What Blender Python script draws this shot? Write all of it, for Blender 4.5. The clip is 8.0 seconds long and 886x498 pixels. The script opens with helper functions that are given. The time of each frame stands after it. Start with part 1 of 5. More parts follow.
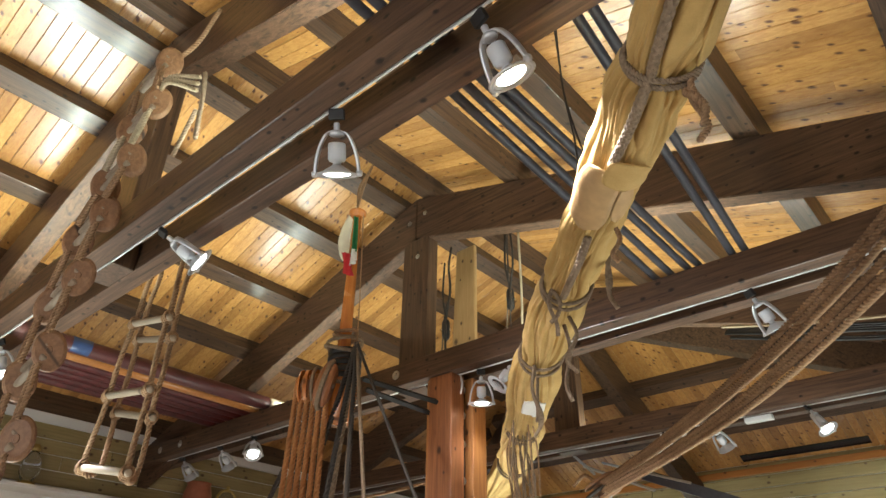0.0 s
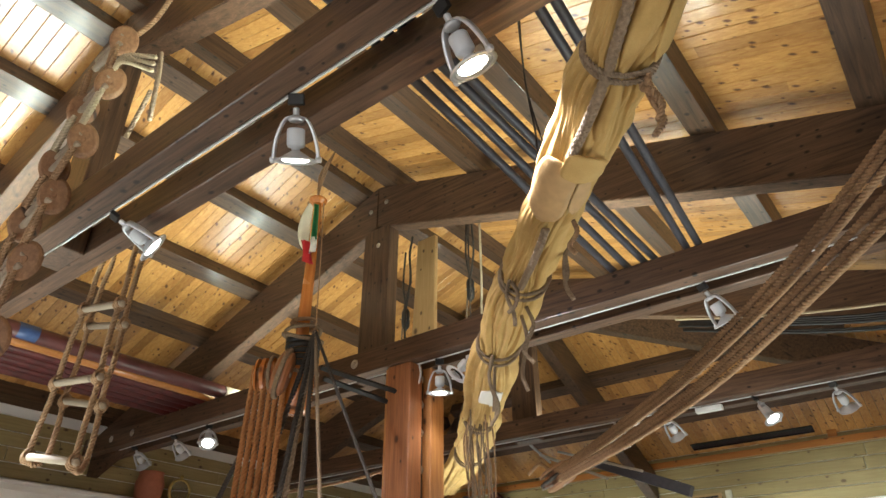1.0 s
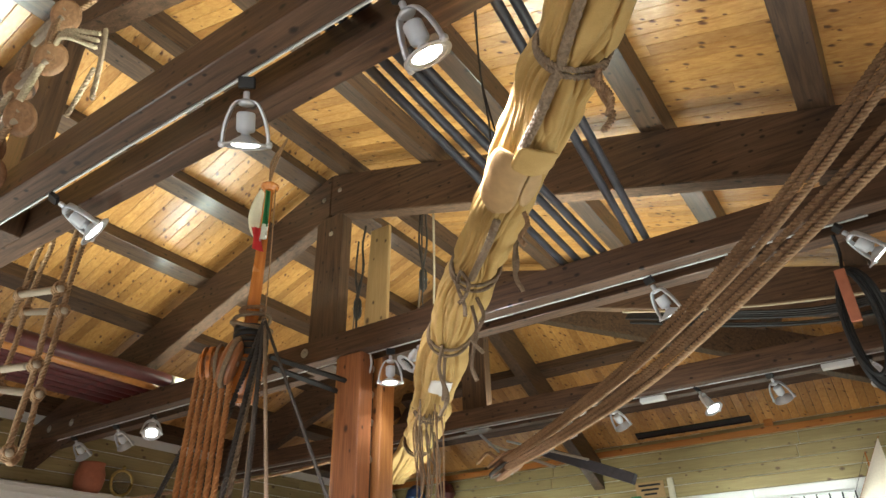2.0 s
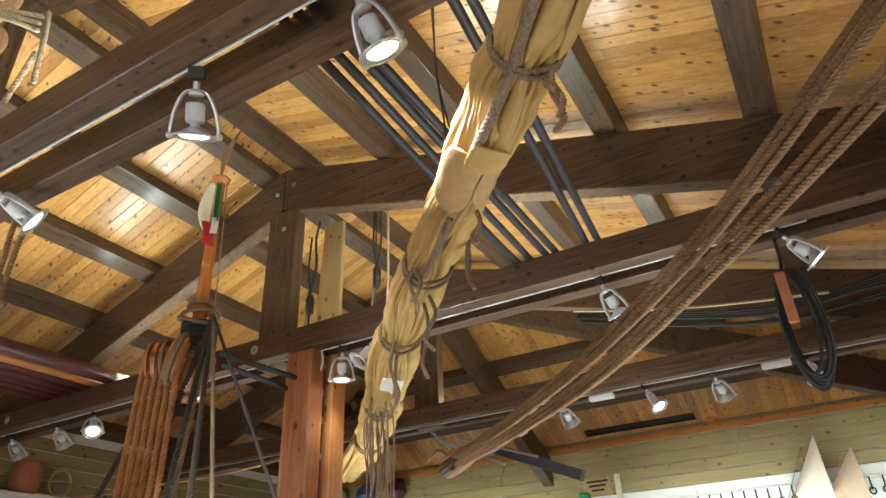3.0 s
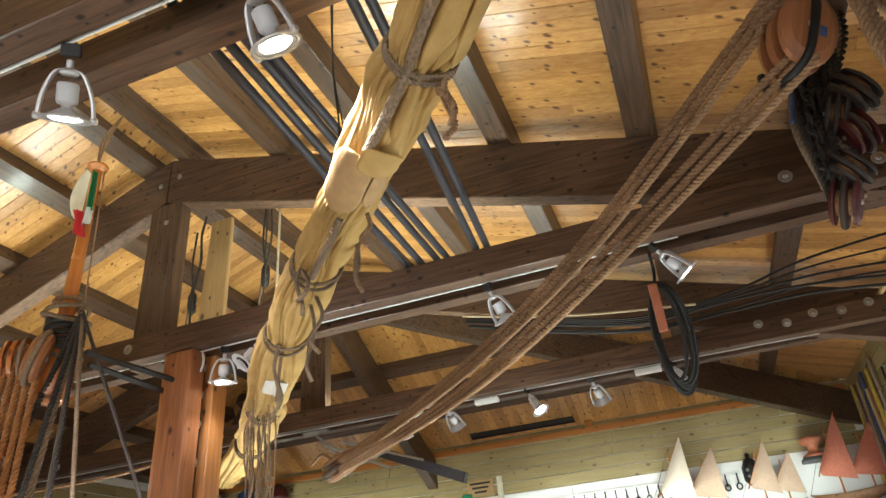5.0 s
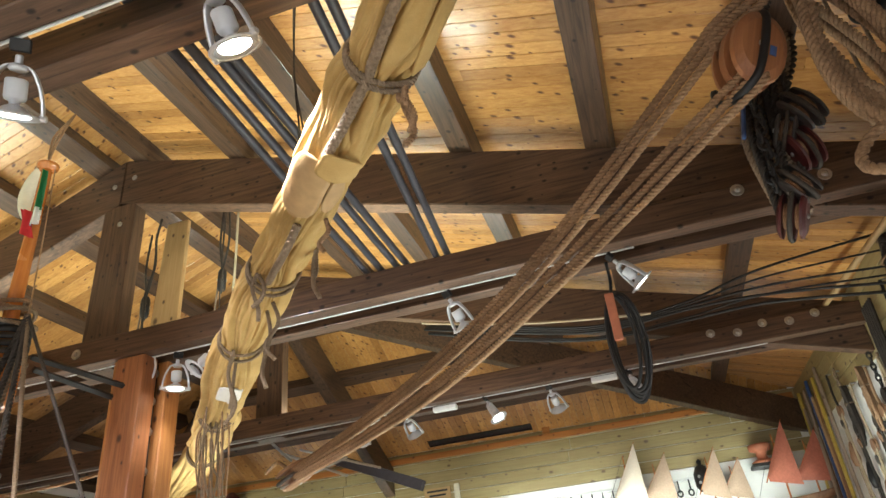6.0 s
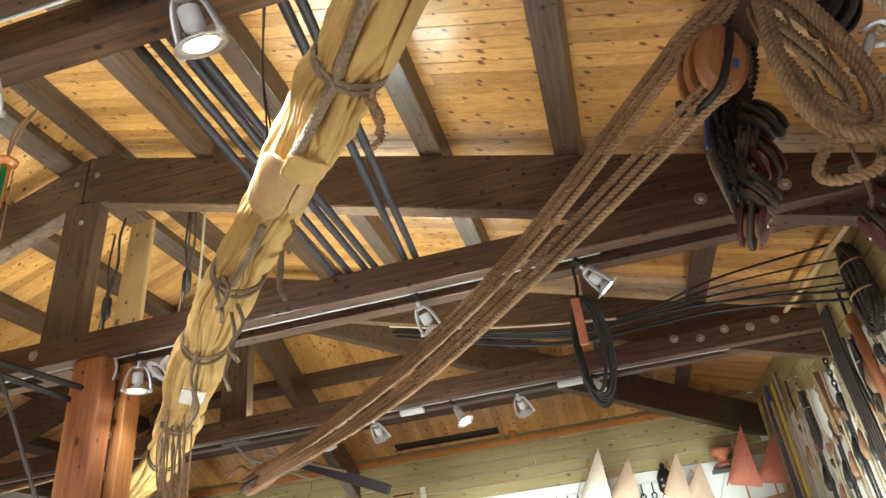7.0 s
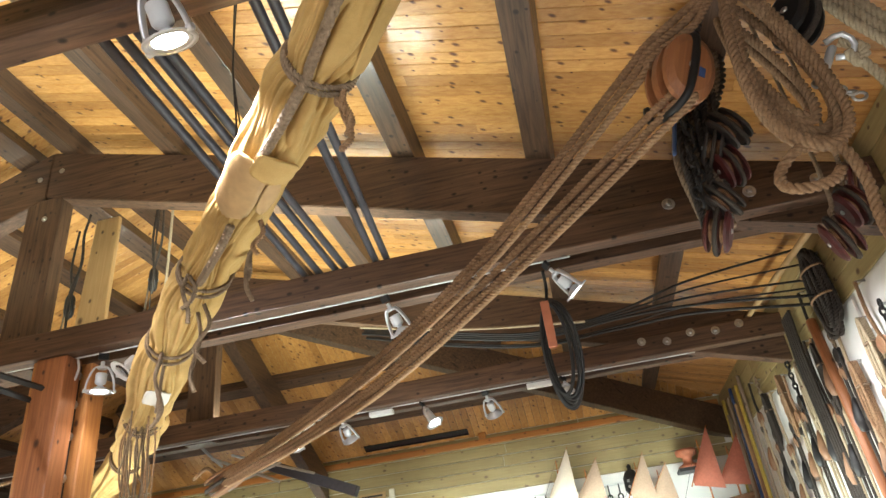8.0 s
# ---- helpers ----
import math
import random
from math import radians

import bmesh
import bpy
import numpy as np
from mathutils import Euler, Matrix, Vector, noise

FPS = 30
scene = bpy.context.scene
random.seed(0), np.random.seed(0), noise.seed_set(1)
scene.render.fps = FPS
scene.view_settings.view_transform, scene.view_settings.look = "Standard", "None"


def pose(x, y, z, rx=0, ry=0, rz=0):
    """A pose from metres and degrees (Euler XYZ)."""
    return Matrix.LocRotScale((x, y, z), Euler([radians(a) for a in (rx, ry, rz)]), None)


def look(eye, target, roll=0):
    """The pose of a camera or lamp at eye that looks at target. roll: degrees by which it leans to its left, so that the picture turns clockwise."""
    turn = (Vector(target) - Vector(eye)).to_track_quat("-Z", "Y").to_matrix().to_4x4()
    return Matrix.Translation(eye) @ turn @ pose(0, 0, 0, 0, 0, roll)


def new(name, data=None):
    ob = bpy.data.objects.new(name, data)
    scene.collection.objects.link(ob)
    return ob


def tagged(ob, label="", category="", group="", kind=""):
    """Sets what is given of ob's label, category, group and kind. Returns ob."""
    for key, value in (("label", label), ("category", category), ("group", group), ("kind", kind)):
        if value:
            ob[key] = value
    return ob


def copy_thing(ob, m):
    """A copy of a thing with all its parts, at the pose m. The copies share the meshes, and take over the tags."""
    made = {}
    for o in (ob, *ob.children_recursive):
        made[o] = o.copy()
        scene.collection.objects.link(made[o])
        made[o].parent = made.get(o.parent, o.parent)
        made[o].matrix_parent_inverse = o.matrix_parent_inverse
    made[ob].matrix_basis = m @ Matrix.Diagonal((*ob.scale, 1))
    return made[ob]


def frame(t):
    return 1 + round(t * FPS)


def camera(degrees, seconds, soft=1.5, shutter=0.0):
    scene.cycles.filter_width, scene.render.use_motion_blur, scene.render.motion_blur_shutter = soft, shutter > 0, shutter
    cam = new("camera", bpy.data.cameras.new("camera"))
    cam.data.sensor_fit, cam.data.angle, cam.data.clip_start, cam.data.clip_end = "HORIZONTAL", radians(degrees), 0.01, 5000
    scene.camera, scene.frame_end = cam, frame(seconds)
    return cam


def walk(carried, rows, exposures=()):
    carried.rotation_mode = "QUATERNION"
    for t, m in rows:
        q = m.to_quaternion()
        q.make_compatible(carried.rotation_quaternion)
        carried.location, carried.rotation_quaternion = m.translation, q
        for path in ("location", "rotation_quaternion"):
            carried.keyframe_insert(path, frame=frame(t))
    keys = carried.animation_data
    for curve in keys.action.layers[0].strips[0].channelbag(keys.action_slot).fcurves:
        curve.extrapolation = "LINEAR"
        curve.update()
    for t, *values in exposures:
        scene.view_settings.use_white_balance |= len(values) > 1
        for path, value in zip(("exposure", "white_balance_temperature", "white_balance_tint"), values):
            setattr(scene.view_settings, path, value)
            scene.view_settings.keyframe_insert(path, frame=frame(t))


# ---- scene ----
cam = camera(67.55, 8.0)
EYE = 1.6
# seconds, yaw to the left of +y, pitch, roll, eye x, y, z
PATH = [
    (0, 41.49, 31.44, 0.82, 0.000, 0.000, EYE + 0.000),
    (0.5, 39.79, 30.99, 0.40, 0.004, 0.006, EYE + 0.000),
    (1, 37.70, 30.59, -0.16, 0.007, 0.011, EYE + 0.000),
    (1.5, 35.44, 30.09, -0.77, 0.011, 0.016, EYE + 0.000),
    (3, 28.80, 29.38, -2.59, 0.023, 0.028, EYE + 0.000),
    (3.5, 26.46, 29.35, -3.24, 0.028, 0.031, EYE + 0.000),
    (4, 23.46, 29.22, -4.05, 0.032, 0.034, EYE + 0.000),
    (4.5, 20.79, 29.06, -4.77, 0.037, 0.036, EYE + -0.000),
    (5, 18.49, 29.02, -5.41, 0.042, 0.038, EYE + -0.000),
    (6.5, 13.05, 29.32, -6.78, 0.057, 0.040, EYE + -0.001),
    (7, 11.70, 29.25, -7.07, 0.063, 0.040, EYE + -0.002),
    (7.5, 10.59, 29.19, -7.32, 0.068, 0.039, EYE + -0.002),
    (8, 9.00, 29.05, -7.69, 0.074, 0.038, EYE + -0.002),
]


def aim(yaw, pitch, roll, x, y, z):
    a, p = radians(yaw), radians(pitch)
    eye = Vector((x, y, z))
    return look(eye, eye + Vector((-math.sin(a) * math.cos(p), math.cos(a) * math.cos(p), math.sin(p))), roll)


walk(cam, [(t, aim(*r)) for t, *r in PATH], [(0.0, 0.24, 6150, 8), (4.0, 0.34, 6150, 8), (5.5, 0.5, 6150, 8), (7.0, 0.62, 6200, 8), (8.0, 0.74, 6200, 8)])

# ---- light ----
world = bpy.data.worlds.new("world")
scene.world = world
world.use_nodes = True
world.node_tree.nodes["Background"].inputs["Color"].default_value = (0.9, 0.95, 1.0, 1)
world.node_tree.nodes["Background"].inputs["Strength"].default_value = 0.15


def area_lamp(name, m, sx, sy, power, color):
    d = bpy.data.lights.new(name, "AREA")
    d.shape, d.size, d.size_y, d.energy, d.color = "RECTANGLE", sx, sy, power, color
    ob = new(name, d)
    ob.matrix_world = m
    return ob


LAMP_POWER = 240.0
# unseen fill lamps at the side and entrance walls, before the added low windows
area_lamp("wall_fill_light", look((1.8, -1.1, 1.35), (-4.0, 0.2, 3.0)), 3.0, 1.5, 18, (1.0, 0.97, 0.92))
area_lamp("wall_fill_light", look((-7.45, 3.6, 1.15), (-4.4, 3.6, 1.3)), 6.5, 1.1, 8, (1.0, 0.97, 0.92))
area_lamp("wall_fill_light", look((-2.8, -2.9, 1.3), (-3.6, 0.8, 3.4)), 7.4, 1.4, 115, (1.0, 0.97, 0.92))
# unseen low fill lamps, added to brighten the roof, the gear and the walls
FILL_COLOR = (0.92, 1.0, 0.90)
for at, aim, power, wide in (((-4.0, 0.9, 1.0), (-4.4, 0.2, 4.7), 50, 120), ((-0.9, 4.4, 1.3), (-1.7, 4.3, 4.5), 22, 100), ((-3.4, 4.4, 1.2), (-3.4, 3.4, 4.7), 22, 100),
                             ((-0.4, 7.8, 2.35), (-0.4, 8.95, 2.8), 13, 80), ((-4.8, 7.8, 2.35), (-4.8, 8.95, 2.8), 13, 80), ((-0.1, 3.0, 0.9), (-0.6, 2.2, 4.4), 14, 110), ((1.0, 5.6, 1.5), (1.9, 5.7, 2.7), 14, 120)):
    area_lamp("low_fill_light", look(at, aim), 3.8 if at[1] > 7 else 1.5, 0.2, power, FILL_COLOR).data.spread = radians(wide)
# unseen uplights, assumed on the doubled tie beams to brighten the boards: tie beam, place along it, power
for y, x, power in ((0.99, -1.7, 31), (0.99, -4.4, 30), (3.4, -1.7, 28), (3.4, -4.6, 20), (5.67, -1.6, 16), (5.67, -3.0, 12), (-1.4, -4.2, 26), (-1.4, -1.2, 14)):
    area_lamp("assumed_uplight", Matrix.Translation((x, y + 0.17, EYE + 1.93)) @ Matrix.Rotation(math.pi, 4, "X"), 1.5, 0.06, power, (0.93, 1.0, 0.82))



# ---- materials ----
def material(name, build, rough=0.6, metal=0.0):
    mat = bpy.data.materials.new(name)
    mat.use_nodes = True
    nt = mat.node_tree
    bsdf = nt.nodes["Principled BSDF"]
    bsdf.inputs["Roughness"].default_value, bsdf.inputs["Metallic"].default_value = rough, metal
    build(nt, bsdf)
    return mat


def node(nt, kind, **values):
    n = nt.nodes.new(kind)
    for key, value in values.items():
        key = key.replace("_", " ")
        n.inputs[key].default_value = value
    return n


def ramp(nt, fac, stops):
    n = nt.nodes.new("ShaderNodeValToRGB")
    el = n.color_ramp.elements
    while len(el) < len(stops):
        el.new(0.5)
    for e, (p, c) in zip(el, stops):
        e.position, e.color = p, (*c, 1)
    nt.links.new(fac, n.inputs["Fac"])
    return n.outputs["Color"]


def coords(nt, scale, per_object=False, island=False):
    """Object coordinates stretched by scale, shifted from piece to piece."""
    tex = nt.nodes.new("ShaderNodeTexCoord")
    out = tex.outputs["Object"]
    if per_object or island:
        rnd = nt.nodes.new("ShaderNodeObjectInfo").outputs["Random"] if per_object else nt.nodes.new("ShaderNodeNewGeometry").outputs["Random Per Island"]
        mul = nt.nodes.new("ShaderNodeMath")
        mul.operation = "MULTIPLY"
        mul.inputs[1].default_value = 37.0
        nt.links.new(rnd, mul.inputs[0])
        add = nt.nodes.new("ShaderNodeVectorMath")
        nt.links.new(out, add.inputs[0])
        nt.links.new(mul.outputs[0], add.inputs[1])
        out = add.outputs[0]
    m = nt.nodes.new("ShaderNodeMapping")
    m.inputs["Scale"].default_value = scale
    nt.links.new(out, m.inputs["Vector"])
    return m.outputs["Vector"]


def mixed(nt, kind, fac, a, b):
    n = nt.nodes.new("ShaderNodeMix")
    n.data_type, n.blend_type = "RGBA", kind
    for value, slot in ((fac, 0), (a, 6), (b, 7)):
        if hasattr(value, "is_linked"):
            nt.links.new(value, n.inputs[slot])
        else:
            n.inputs[slot].default_value = value if slot == 0 else (*value, 1)
    return n.outputs[2]


def bump(nt, bsdf, height, strength, distance):
    b = node(nt, "ShaderNodeBump", Strength=strength, Distance=distance)
    nt.links.new(height, b.inputs["Height"])
    nt.links.new(b.outputs["Normal"], bsdf.inputs["Normal"])


def wood(name, light, dark, knot, along, rough=0.35, knots=0.5, grain=1.0, per_object=False, island=False, coat=0.0, tone=0.0, kscale=1.0, shine=0.5):
    """Timber whose grain runs along an axis (0 x, 1 y, 2 z)."""

    def build(nt, bsdf):
        stretch = [1.0, 1.0, 1.0]
        stretch[along] = 0.05
        v = coords(nt, [45 * grain * s for s in stretch], per_object, island)
        n1 = node(nt, "ShaderNodeTexNoise", Scale=1.0, Detail=6.0, Roughness=0.65, Distortion=0.6)
        nt.links.new(v, n1.inputs["Vector"])
        col = ramp(nt, n1.outputs["Fac"], [(0.3, dark), (0.7, light)])
        v2 = coords(nt, (1, 1, 1), per_object, island)
        xyz = nt.nodes.new("ShaderNodeSeparateXYZ")
        nt.links.new(v2, xyz.inputs[0])
        others = [k for k in range(3) if k != along]
        across = nt.nodes.new("ShaderNodeMath")
        nt.links.new(xyz.outputs[others[0]], across.inputs[0])
        nt.links.new(xyz.outputs[others[1]], across.inputs[1])
        flat = nt.nodes.new("ShaderNodeCombineXYZ")
        nt.links.new(xyz.outputs[along], flat.inputs[0])
        nt.links.new(across.outputs[0], flat.inputs[1])
        sized = nt.nodes.new("ShaderNodeMapping")
        sized.inputs["Scale"].default_value = (6.5 * kscale, 10.0 * kscale, 1)
        nt.links.new(flat.outputs[0], sized.inputs["Vector"])
        vo = node(nt, "ShaderNodeTexVoronoi", Scale=1.0, Randomness=1.0)
        vo.voronoi_dimensions = "2D"
        nt.links.new(sized.outputs[0], vo.inputs["Vector"])
        sep = nt.nodes.new("ShaderNodeSeparateColor")
        nt.links.new(vo.outputs["Color"], sep.inputs[0])
        size = nt.nodes.new("ShaderNodeMath")
        size.operation = "MULTIPLY_ADD"
        size.inputs[1].default_value, size.inputs[2].default_value = 1.5, 0.25
        nt.links.new(sep.outputs[1], size.inputs[0])
        wob = nt.nodes.new("ShaderNodeMath")
        wob.operation = "DIVIDE"
        nt.links.new(vo.outputs["Distance"], wob.inputs[0])
        nt.links.new(size.outputs[0], wob.inputs[1])
        kn = ramp(nt, wob.outputs[0], [(0.03, (1, 1, 1)), (0.075, (0.85, 0.85, 0.85)), (0.15, (0, 0, 0))])
        gate = nt.nodes.new("ShaderNodeMath")
        gate.operation = "LESS_THAN"
        gate.inputs[1].default_value = knots
        nt.links.new(sep.outputs[0], gate.inputs[0])
        both = nt.nodes.new("ShaderNodeMath")
        both.operation = "MULTIPLY"
        nt.links.new(kn, both.inputs[0])
        nt.links.new(gate.outputs[0], both.inputs[1])
        col = mixed(nt, "MIX", both.outputs[0], col, knot)
        v3 = coords(nt, (1.3, 1.3, 1.3))
        n3 = node(nt, "ShaderNodeTexNoise", Scale=1.0, Detail=3.0)
        nt.links.new(v3, n3.inputs["Vector"])
        col = mixed(nt, "MULTIPLY", 0.6, col, ramp(nt, n3.outputs["Fac"], [(0.3, (0.62, 0.58, 0.55)), (0.65, (1, 1, 1))]))
        if tone:
            rnd = nt.nodes.new("ShaderNodeNewGeometry").outputs["Random Per Island"] if island else nt.nodes.new("ShaderNodeObjectInfo").outputs["Random"]
            col = mixed(nt, "MULTIPLY", tone, col, ramp(nt, rnd, [(0.0, (0.55, 0.48, 0.42)), (1.0, (1.0, 1.0, 1.0))]))
        nt.links.new(col, bsdf.inputs["Base Color"])
        rr = node(nt, "ShaderNodeMapRange")
        rr.inputs["To Min"].default_value, rr.inputs["To Max"].default_value = rough - 0.08, rough + 0.12
        nt.links.new(n3.outputs["Fac"], rr.inputs["Value"])
        nt.links.new(rr.outputs[0], bsdf.inputs["Roughness"])
        bsdf.inputs["Coat Weight"].default_value = coat
        bsdf.inputs["Specular IOR Level"].default_value = shine
        bsdf.inputs["Coat Roughness"].default_value = 0.19
        bump(nt, bsdf, n1.outputs["Fac"], 0.25, 0.004)

    return material(name, build, rough)


def plain(name, color, rough=0.6, metal=0.0, vary=0.25, scale=40.0, relief=0.2):
    def build(nt, bsdf):
        n = node(nt, "ShaderNodeTexNoise", Scale=scale, Detail=5.0, Roughness=0.6)
        nt.links.new(nt.nodes.new("ShaderNodeTexCoord").outputs["Object"], n.inputs["Vector"])
        lo = tuple(c * (1 - vary) for c in color)
        nt.links.new(ramp(nt, n.outputs["Fac"], [(0.3, lo), (0.7, color)]), bsdf.inputs["Base Color"])
        bump(nt, bsdf, n.outputs["Fac"], relief, 0.003)

    return material(name, build, rough, metal)


STAIN_X = wood("stained timber along x", (0.15, 0.084, 0.05), (0.032, 0.018, 0.011), (0.014, 0.009, 0.006), 0, rough=0.5, knots=0.35, kscale=1.6, shine=0.3, coat=0.15)
STAIN_Y = wood("stained timber along y", (0.118, 0.066, 0.038), (0.031, 0.0175, 0.0105), (0.014, 0.009, 0.006), 1, rough=0.46, knots=0.35, kscale=1.6, coat=0.5, shine=0.3, per_object=True)
STAIN_Z = wood("stained timber upright", (0.118, 0.066, 0.038), (0.031, 0.0175, 0.0105), (0.014, 0.009, 0.006), 2, rough=0.48, knots=0.35, kscale=1.6, shine=0.3, coat=0.3)
BOARD_X = wood("varnished spruce boards", (0.74, 0.425, 0.142), (0.49, 0.218, 0.054), (0.11, 0.031, 0.01), 0, rough=0.3, knots=0.5, kscale=1.35, island=True, coat=0.6, tone=0.9)
CLAD = wood("pale timber cladding", (0.43, 0.35, 0.165), (0.29, 0.225, 0.095), (0.10, 0.05, 0.025), 0, rough=0.42, knots=0.3, per_object=True, tone=0.3)
BOARD_Y = wood("varnished spruce boards of the end slope", (0.74, 0.425, 0.142), (0.49, 0.218, 0.054), (0.11, 0.031, 0.01), 1, rough=0.3, knots=0.5, kscale=1.35, island=True, coat=0.6, tone=0.9)
STEEL = plain("galvanised steel", (0.55, 0.55, 0.54), 0.35, 1.0, 0.3, 60.0, 0.1)
CHROME = plain("satin aluminium", (0.66, 0.68, 0.72), 0.33, 0.55, 0.08, 50.0, 0.03)
TRACK = plain("white lacquered metal", (0.7, 0.7, 0.69), 0.35, 0.0, 0.05)
BLACK = plain("black iron", (0.016, 0.015, 0.015), 0.5, 0.2, 0.4)
ORANGE = wood("orange varnished pine", (0.50, 0.21, 0.05), (0.36, 0.13, 0.03), (0.1, 0.03, 0.01), 0, rough=0.3, knots=0.3, coat=0.3)
GLASS_W = plain("pale pane of the added windows", (0.75, 0.8, 0.85), 0.08, 0.0, 0.05)
WHITE = plain("white painted board", (0.8, 0.79, 0.76), 0.6, vary=0.06, scale=6.0, relief=0.05)
FLOOR = wood("brown floor boards", (0.30, 0.24, 0.18), (0.20, 0.15, 0.10), (0.05, 0.03, 0.02), 1, rough=0.5)


# ---- mesh helpers ----
def box_into(bm, lo, hi, m=None, bevel=0.0):
    verts = [bm.verts.new((x, y, z)) for x in (lo[0], hi[0]) for y in (lo[1], hi[1]) for z in (lo[2], hi[2])]
    faces = [bm.faces.new([verts[i] for i in q]) for q in ((0, 1, 3, 2), (4, 6, 7, 5), (0, 4, 5, 1), (2, 3, 7, 6), (0, 2, 6, 4), (1, 5, 7, 3))]
    if bevel:
        edges = list({e for f in faces for e in f.edges})
        made = bmesh.ops.bevel(bm, geom=edges, offset=bevel, segments=2, affect="EDGES", profile=0.6)
        verts = list({v for f in made["faces"] for v in f.verts} | {v for v in verts if v.is_valid})
    if m is not None:
        bmesh.ops.transform(bm, matrix=m, verts=verts)
    return verts


def mesh_of(name, bm, mat, smooth=False):
    bmesh.ops.recalc_face_normals(bm, faces=bm.faces[:])
    me = bpy.data.meshes.new(name)
    bm.to_mesh(me)
    bm.free()
    me.materials.append(mat)
    if smooth:
        for p in me.polygons:
            p.use_smooth = True
    return me


def part(name, bm, mat, parent=None, label="", m=None, smooth=False):
    ob = new(name, mesh_of(name, bm, mat, smooth))
    if m is not None:
        ob.matrix_basis = m
    if parent is not None:
        ob.parent = parent
    if label:
        ob["label"] = label
    return ob


def thing(name, label, category, at=(0, 0, 0), group="", kind=""):
    ob = new(name)
    ob.empty_display_size = 0.1
    ob.location = at
    return tagged(ob, label, category, group, kind)


def beam_bm(lo, hi, bevel=0.009):
    bm = bmesh.new()
    box_into(bm, lo, hi, None, bevel)
    return bm


def between(p, q):
    """Pose at p whose z axis points to q."""
    p, q = Vector(p), Vector(q)
    return Matrix.Translation(p) @ (q - p).to_track_quat("Z", "Y").to_matrix().to_4x4()


# ---- the building: z is counted from the floor ----
AX, AZ = -3.42, EYE + 3.52       # the ridge line, top of the rafters
SLOPE_R, SLOPE_L, SLOPE_B = 0.296, 0.375, 0.49
RIGHT, LEFT, BACK, FRONT = 1.95, -7.6, 9.0, -3.0
RIDGE_END = 5.78
TIE_TOP, TIE_LOW = EYE + 1.905, EYE + 1.727
PURLIN_H = 0.15
# the last truss stands out of view behind the eye and carries added lamps
TRUSSES = (0.99, 3.4, 5.67, -1.4)


def up(x, y, z):
    """A place whose height is counted from the eye's level."""
    return Vector((x, y, EYE + z))


def roof_z(x):
    return AZ - SLOPE_R * (x - AX) if x > AX else AZ + SLOPE_L * (x - AX)


def hip_z(y):
    return AZ - SLOPE_B * (y - RIDGE_END)


def hip_x(y, right):
    """Where the side slope meets the end slope."""
    d = max(0.0, y - RIDGE_END) * SLOPE_B
    return AX + d / SLOPE_R if right else AX - d / SLOPE_L


def hip_y(x):
    return RIDGE_END + (SLOPE_R * (x - AX) if x > AX else SLOPE_L * (AX - x)) / SLOPE_B


def boards(name, strips, height, along_x, mat, label, seed):
    """Tongue-and-groove boards: strips of (edge, width, start, end), in one sheet with open V joints."""
    verts, faces = [], []
    rnd = random.Random(seed)
    for e, w, a0, b0 in strips:
        drop = rnd.uniform(-0.002, 0.002)
        prof = [(e + 0.0009, 0.004), (e + 0.0042, 0.0), (e + w - 0.0042, 0.0), (e + w - 0.0009, 0.004), (e + w - 0.0009, 0.03), (e + 0.0009, 0.03)]
        cuts, c = [a0], a0
        sgn = 1 if b0 > a0 else -1
        c += sgn * rnd.uniform(0.7, 3.4)
        while (b0 - c) * sgn > 0.4:
            cuts.append(c)
            c += sgn * rnd.uniform(2.2, 3.6)
        cuts.append(b0)
        for a, b in zip(cuts, cuts[1:]):
            base = len(verts)
            for u in (a + sgn * 0.001, b - sgn * 0.001):
                for v, dz in prof:
                    x, y = (u, v) if along_x else (v, u)
                    verts.append((x, y, height(x, y) + PURLIN_H + dz + drop))
            faces += [[base + i, base + (i + 1) % 6, base + 6 + (i + 1) % 6, base + 6 + i] for i in range(6)]
    me = bpy.data.meshes.new(name)
    me.from_pydata(verts, [], faces)
    me.materials.append(mat)
    return tagged(new(name, me), label, "ceiling", kind="structure")


PITCH = 0.092
rows = [FRONT + PITCH * i for i in range(int((BACK - FRONT) / PITCH))]
boards("ceiling", [(y, PITCH, hip_x(y, True), RIGHT + 0.1) for y in rows if hip_x(y, True) < RIGHT], lambda x, y: roof_z(x), True, BOARD_X, "varnished knotty spruce ceiling boards on the gentle roof slope", 5)
boards("ceiling", [(y, PITCH, hip_x(y, False), LEFT - 0.1) for y in rows if hip_x(y, False) > LEFT], lambda x, y: roof_z(x), True, BOARD_X, "varnished knotty spruce ceiling boards on the steeper roof slope", 6)
cols = [LEFT + PITCH * i for i in range(int((RIGHT - LEFT) / PITCH))]
boards("ceiling", [(x, PITCH, hip_y(x + PITCH / 2), BACK + 0.1) for x in cols if hip_y(x) < BACK], lambda x, y: hip_z(y), False, BOARD_Y, "varnished knotty spruce ceiling boards on the hipped end slope", 7)
bm = bmesh.new()
E0 = 0.06 + PURLIN_H
corner = [(AX, FRONT - 0.3), (AX, RIDGE_END), (RIGHT + 0.4, FRONT - 0.3), (RIGHT + 0.4, hip_y(RIGHT + 0.4)), (LEFT - 0.4, FRONT - 0.3), (LEFT - 0.4, hip_y(LEFT - 0.4))]
V = [bm.verts.new((x, y, roof_z(x) + E0)) for x, y in corner]
for f in ((0, 2, 3, 1), (0, 1, 5, 4), (1, 3, 5)):
    bm.faces.new([V[i] for i in f])
bmesh.ops.solidify(bm, geom=bm.faces[:], thickness=0.1)
tagged(part("roof", bm, STAIN_Y), "closed timber roof deck above the ceiling boards", "roof", kind="structure")

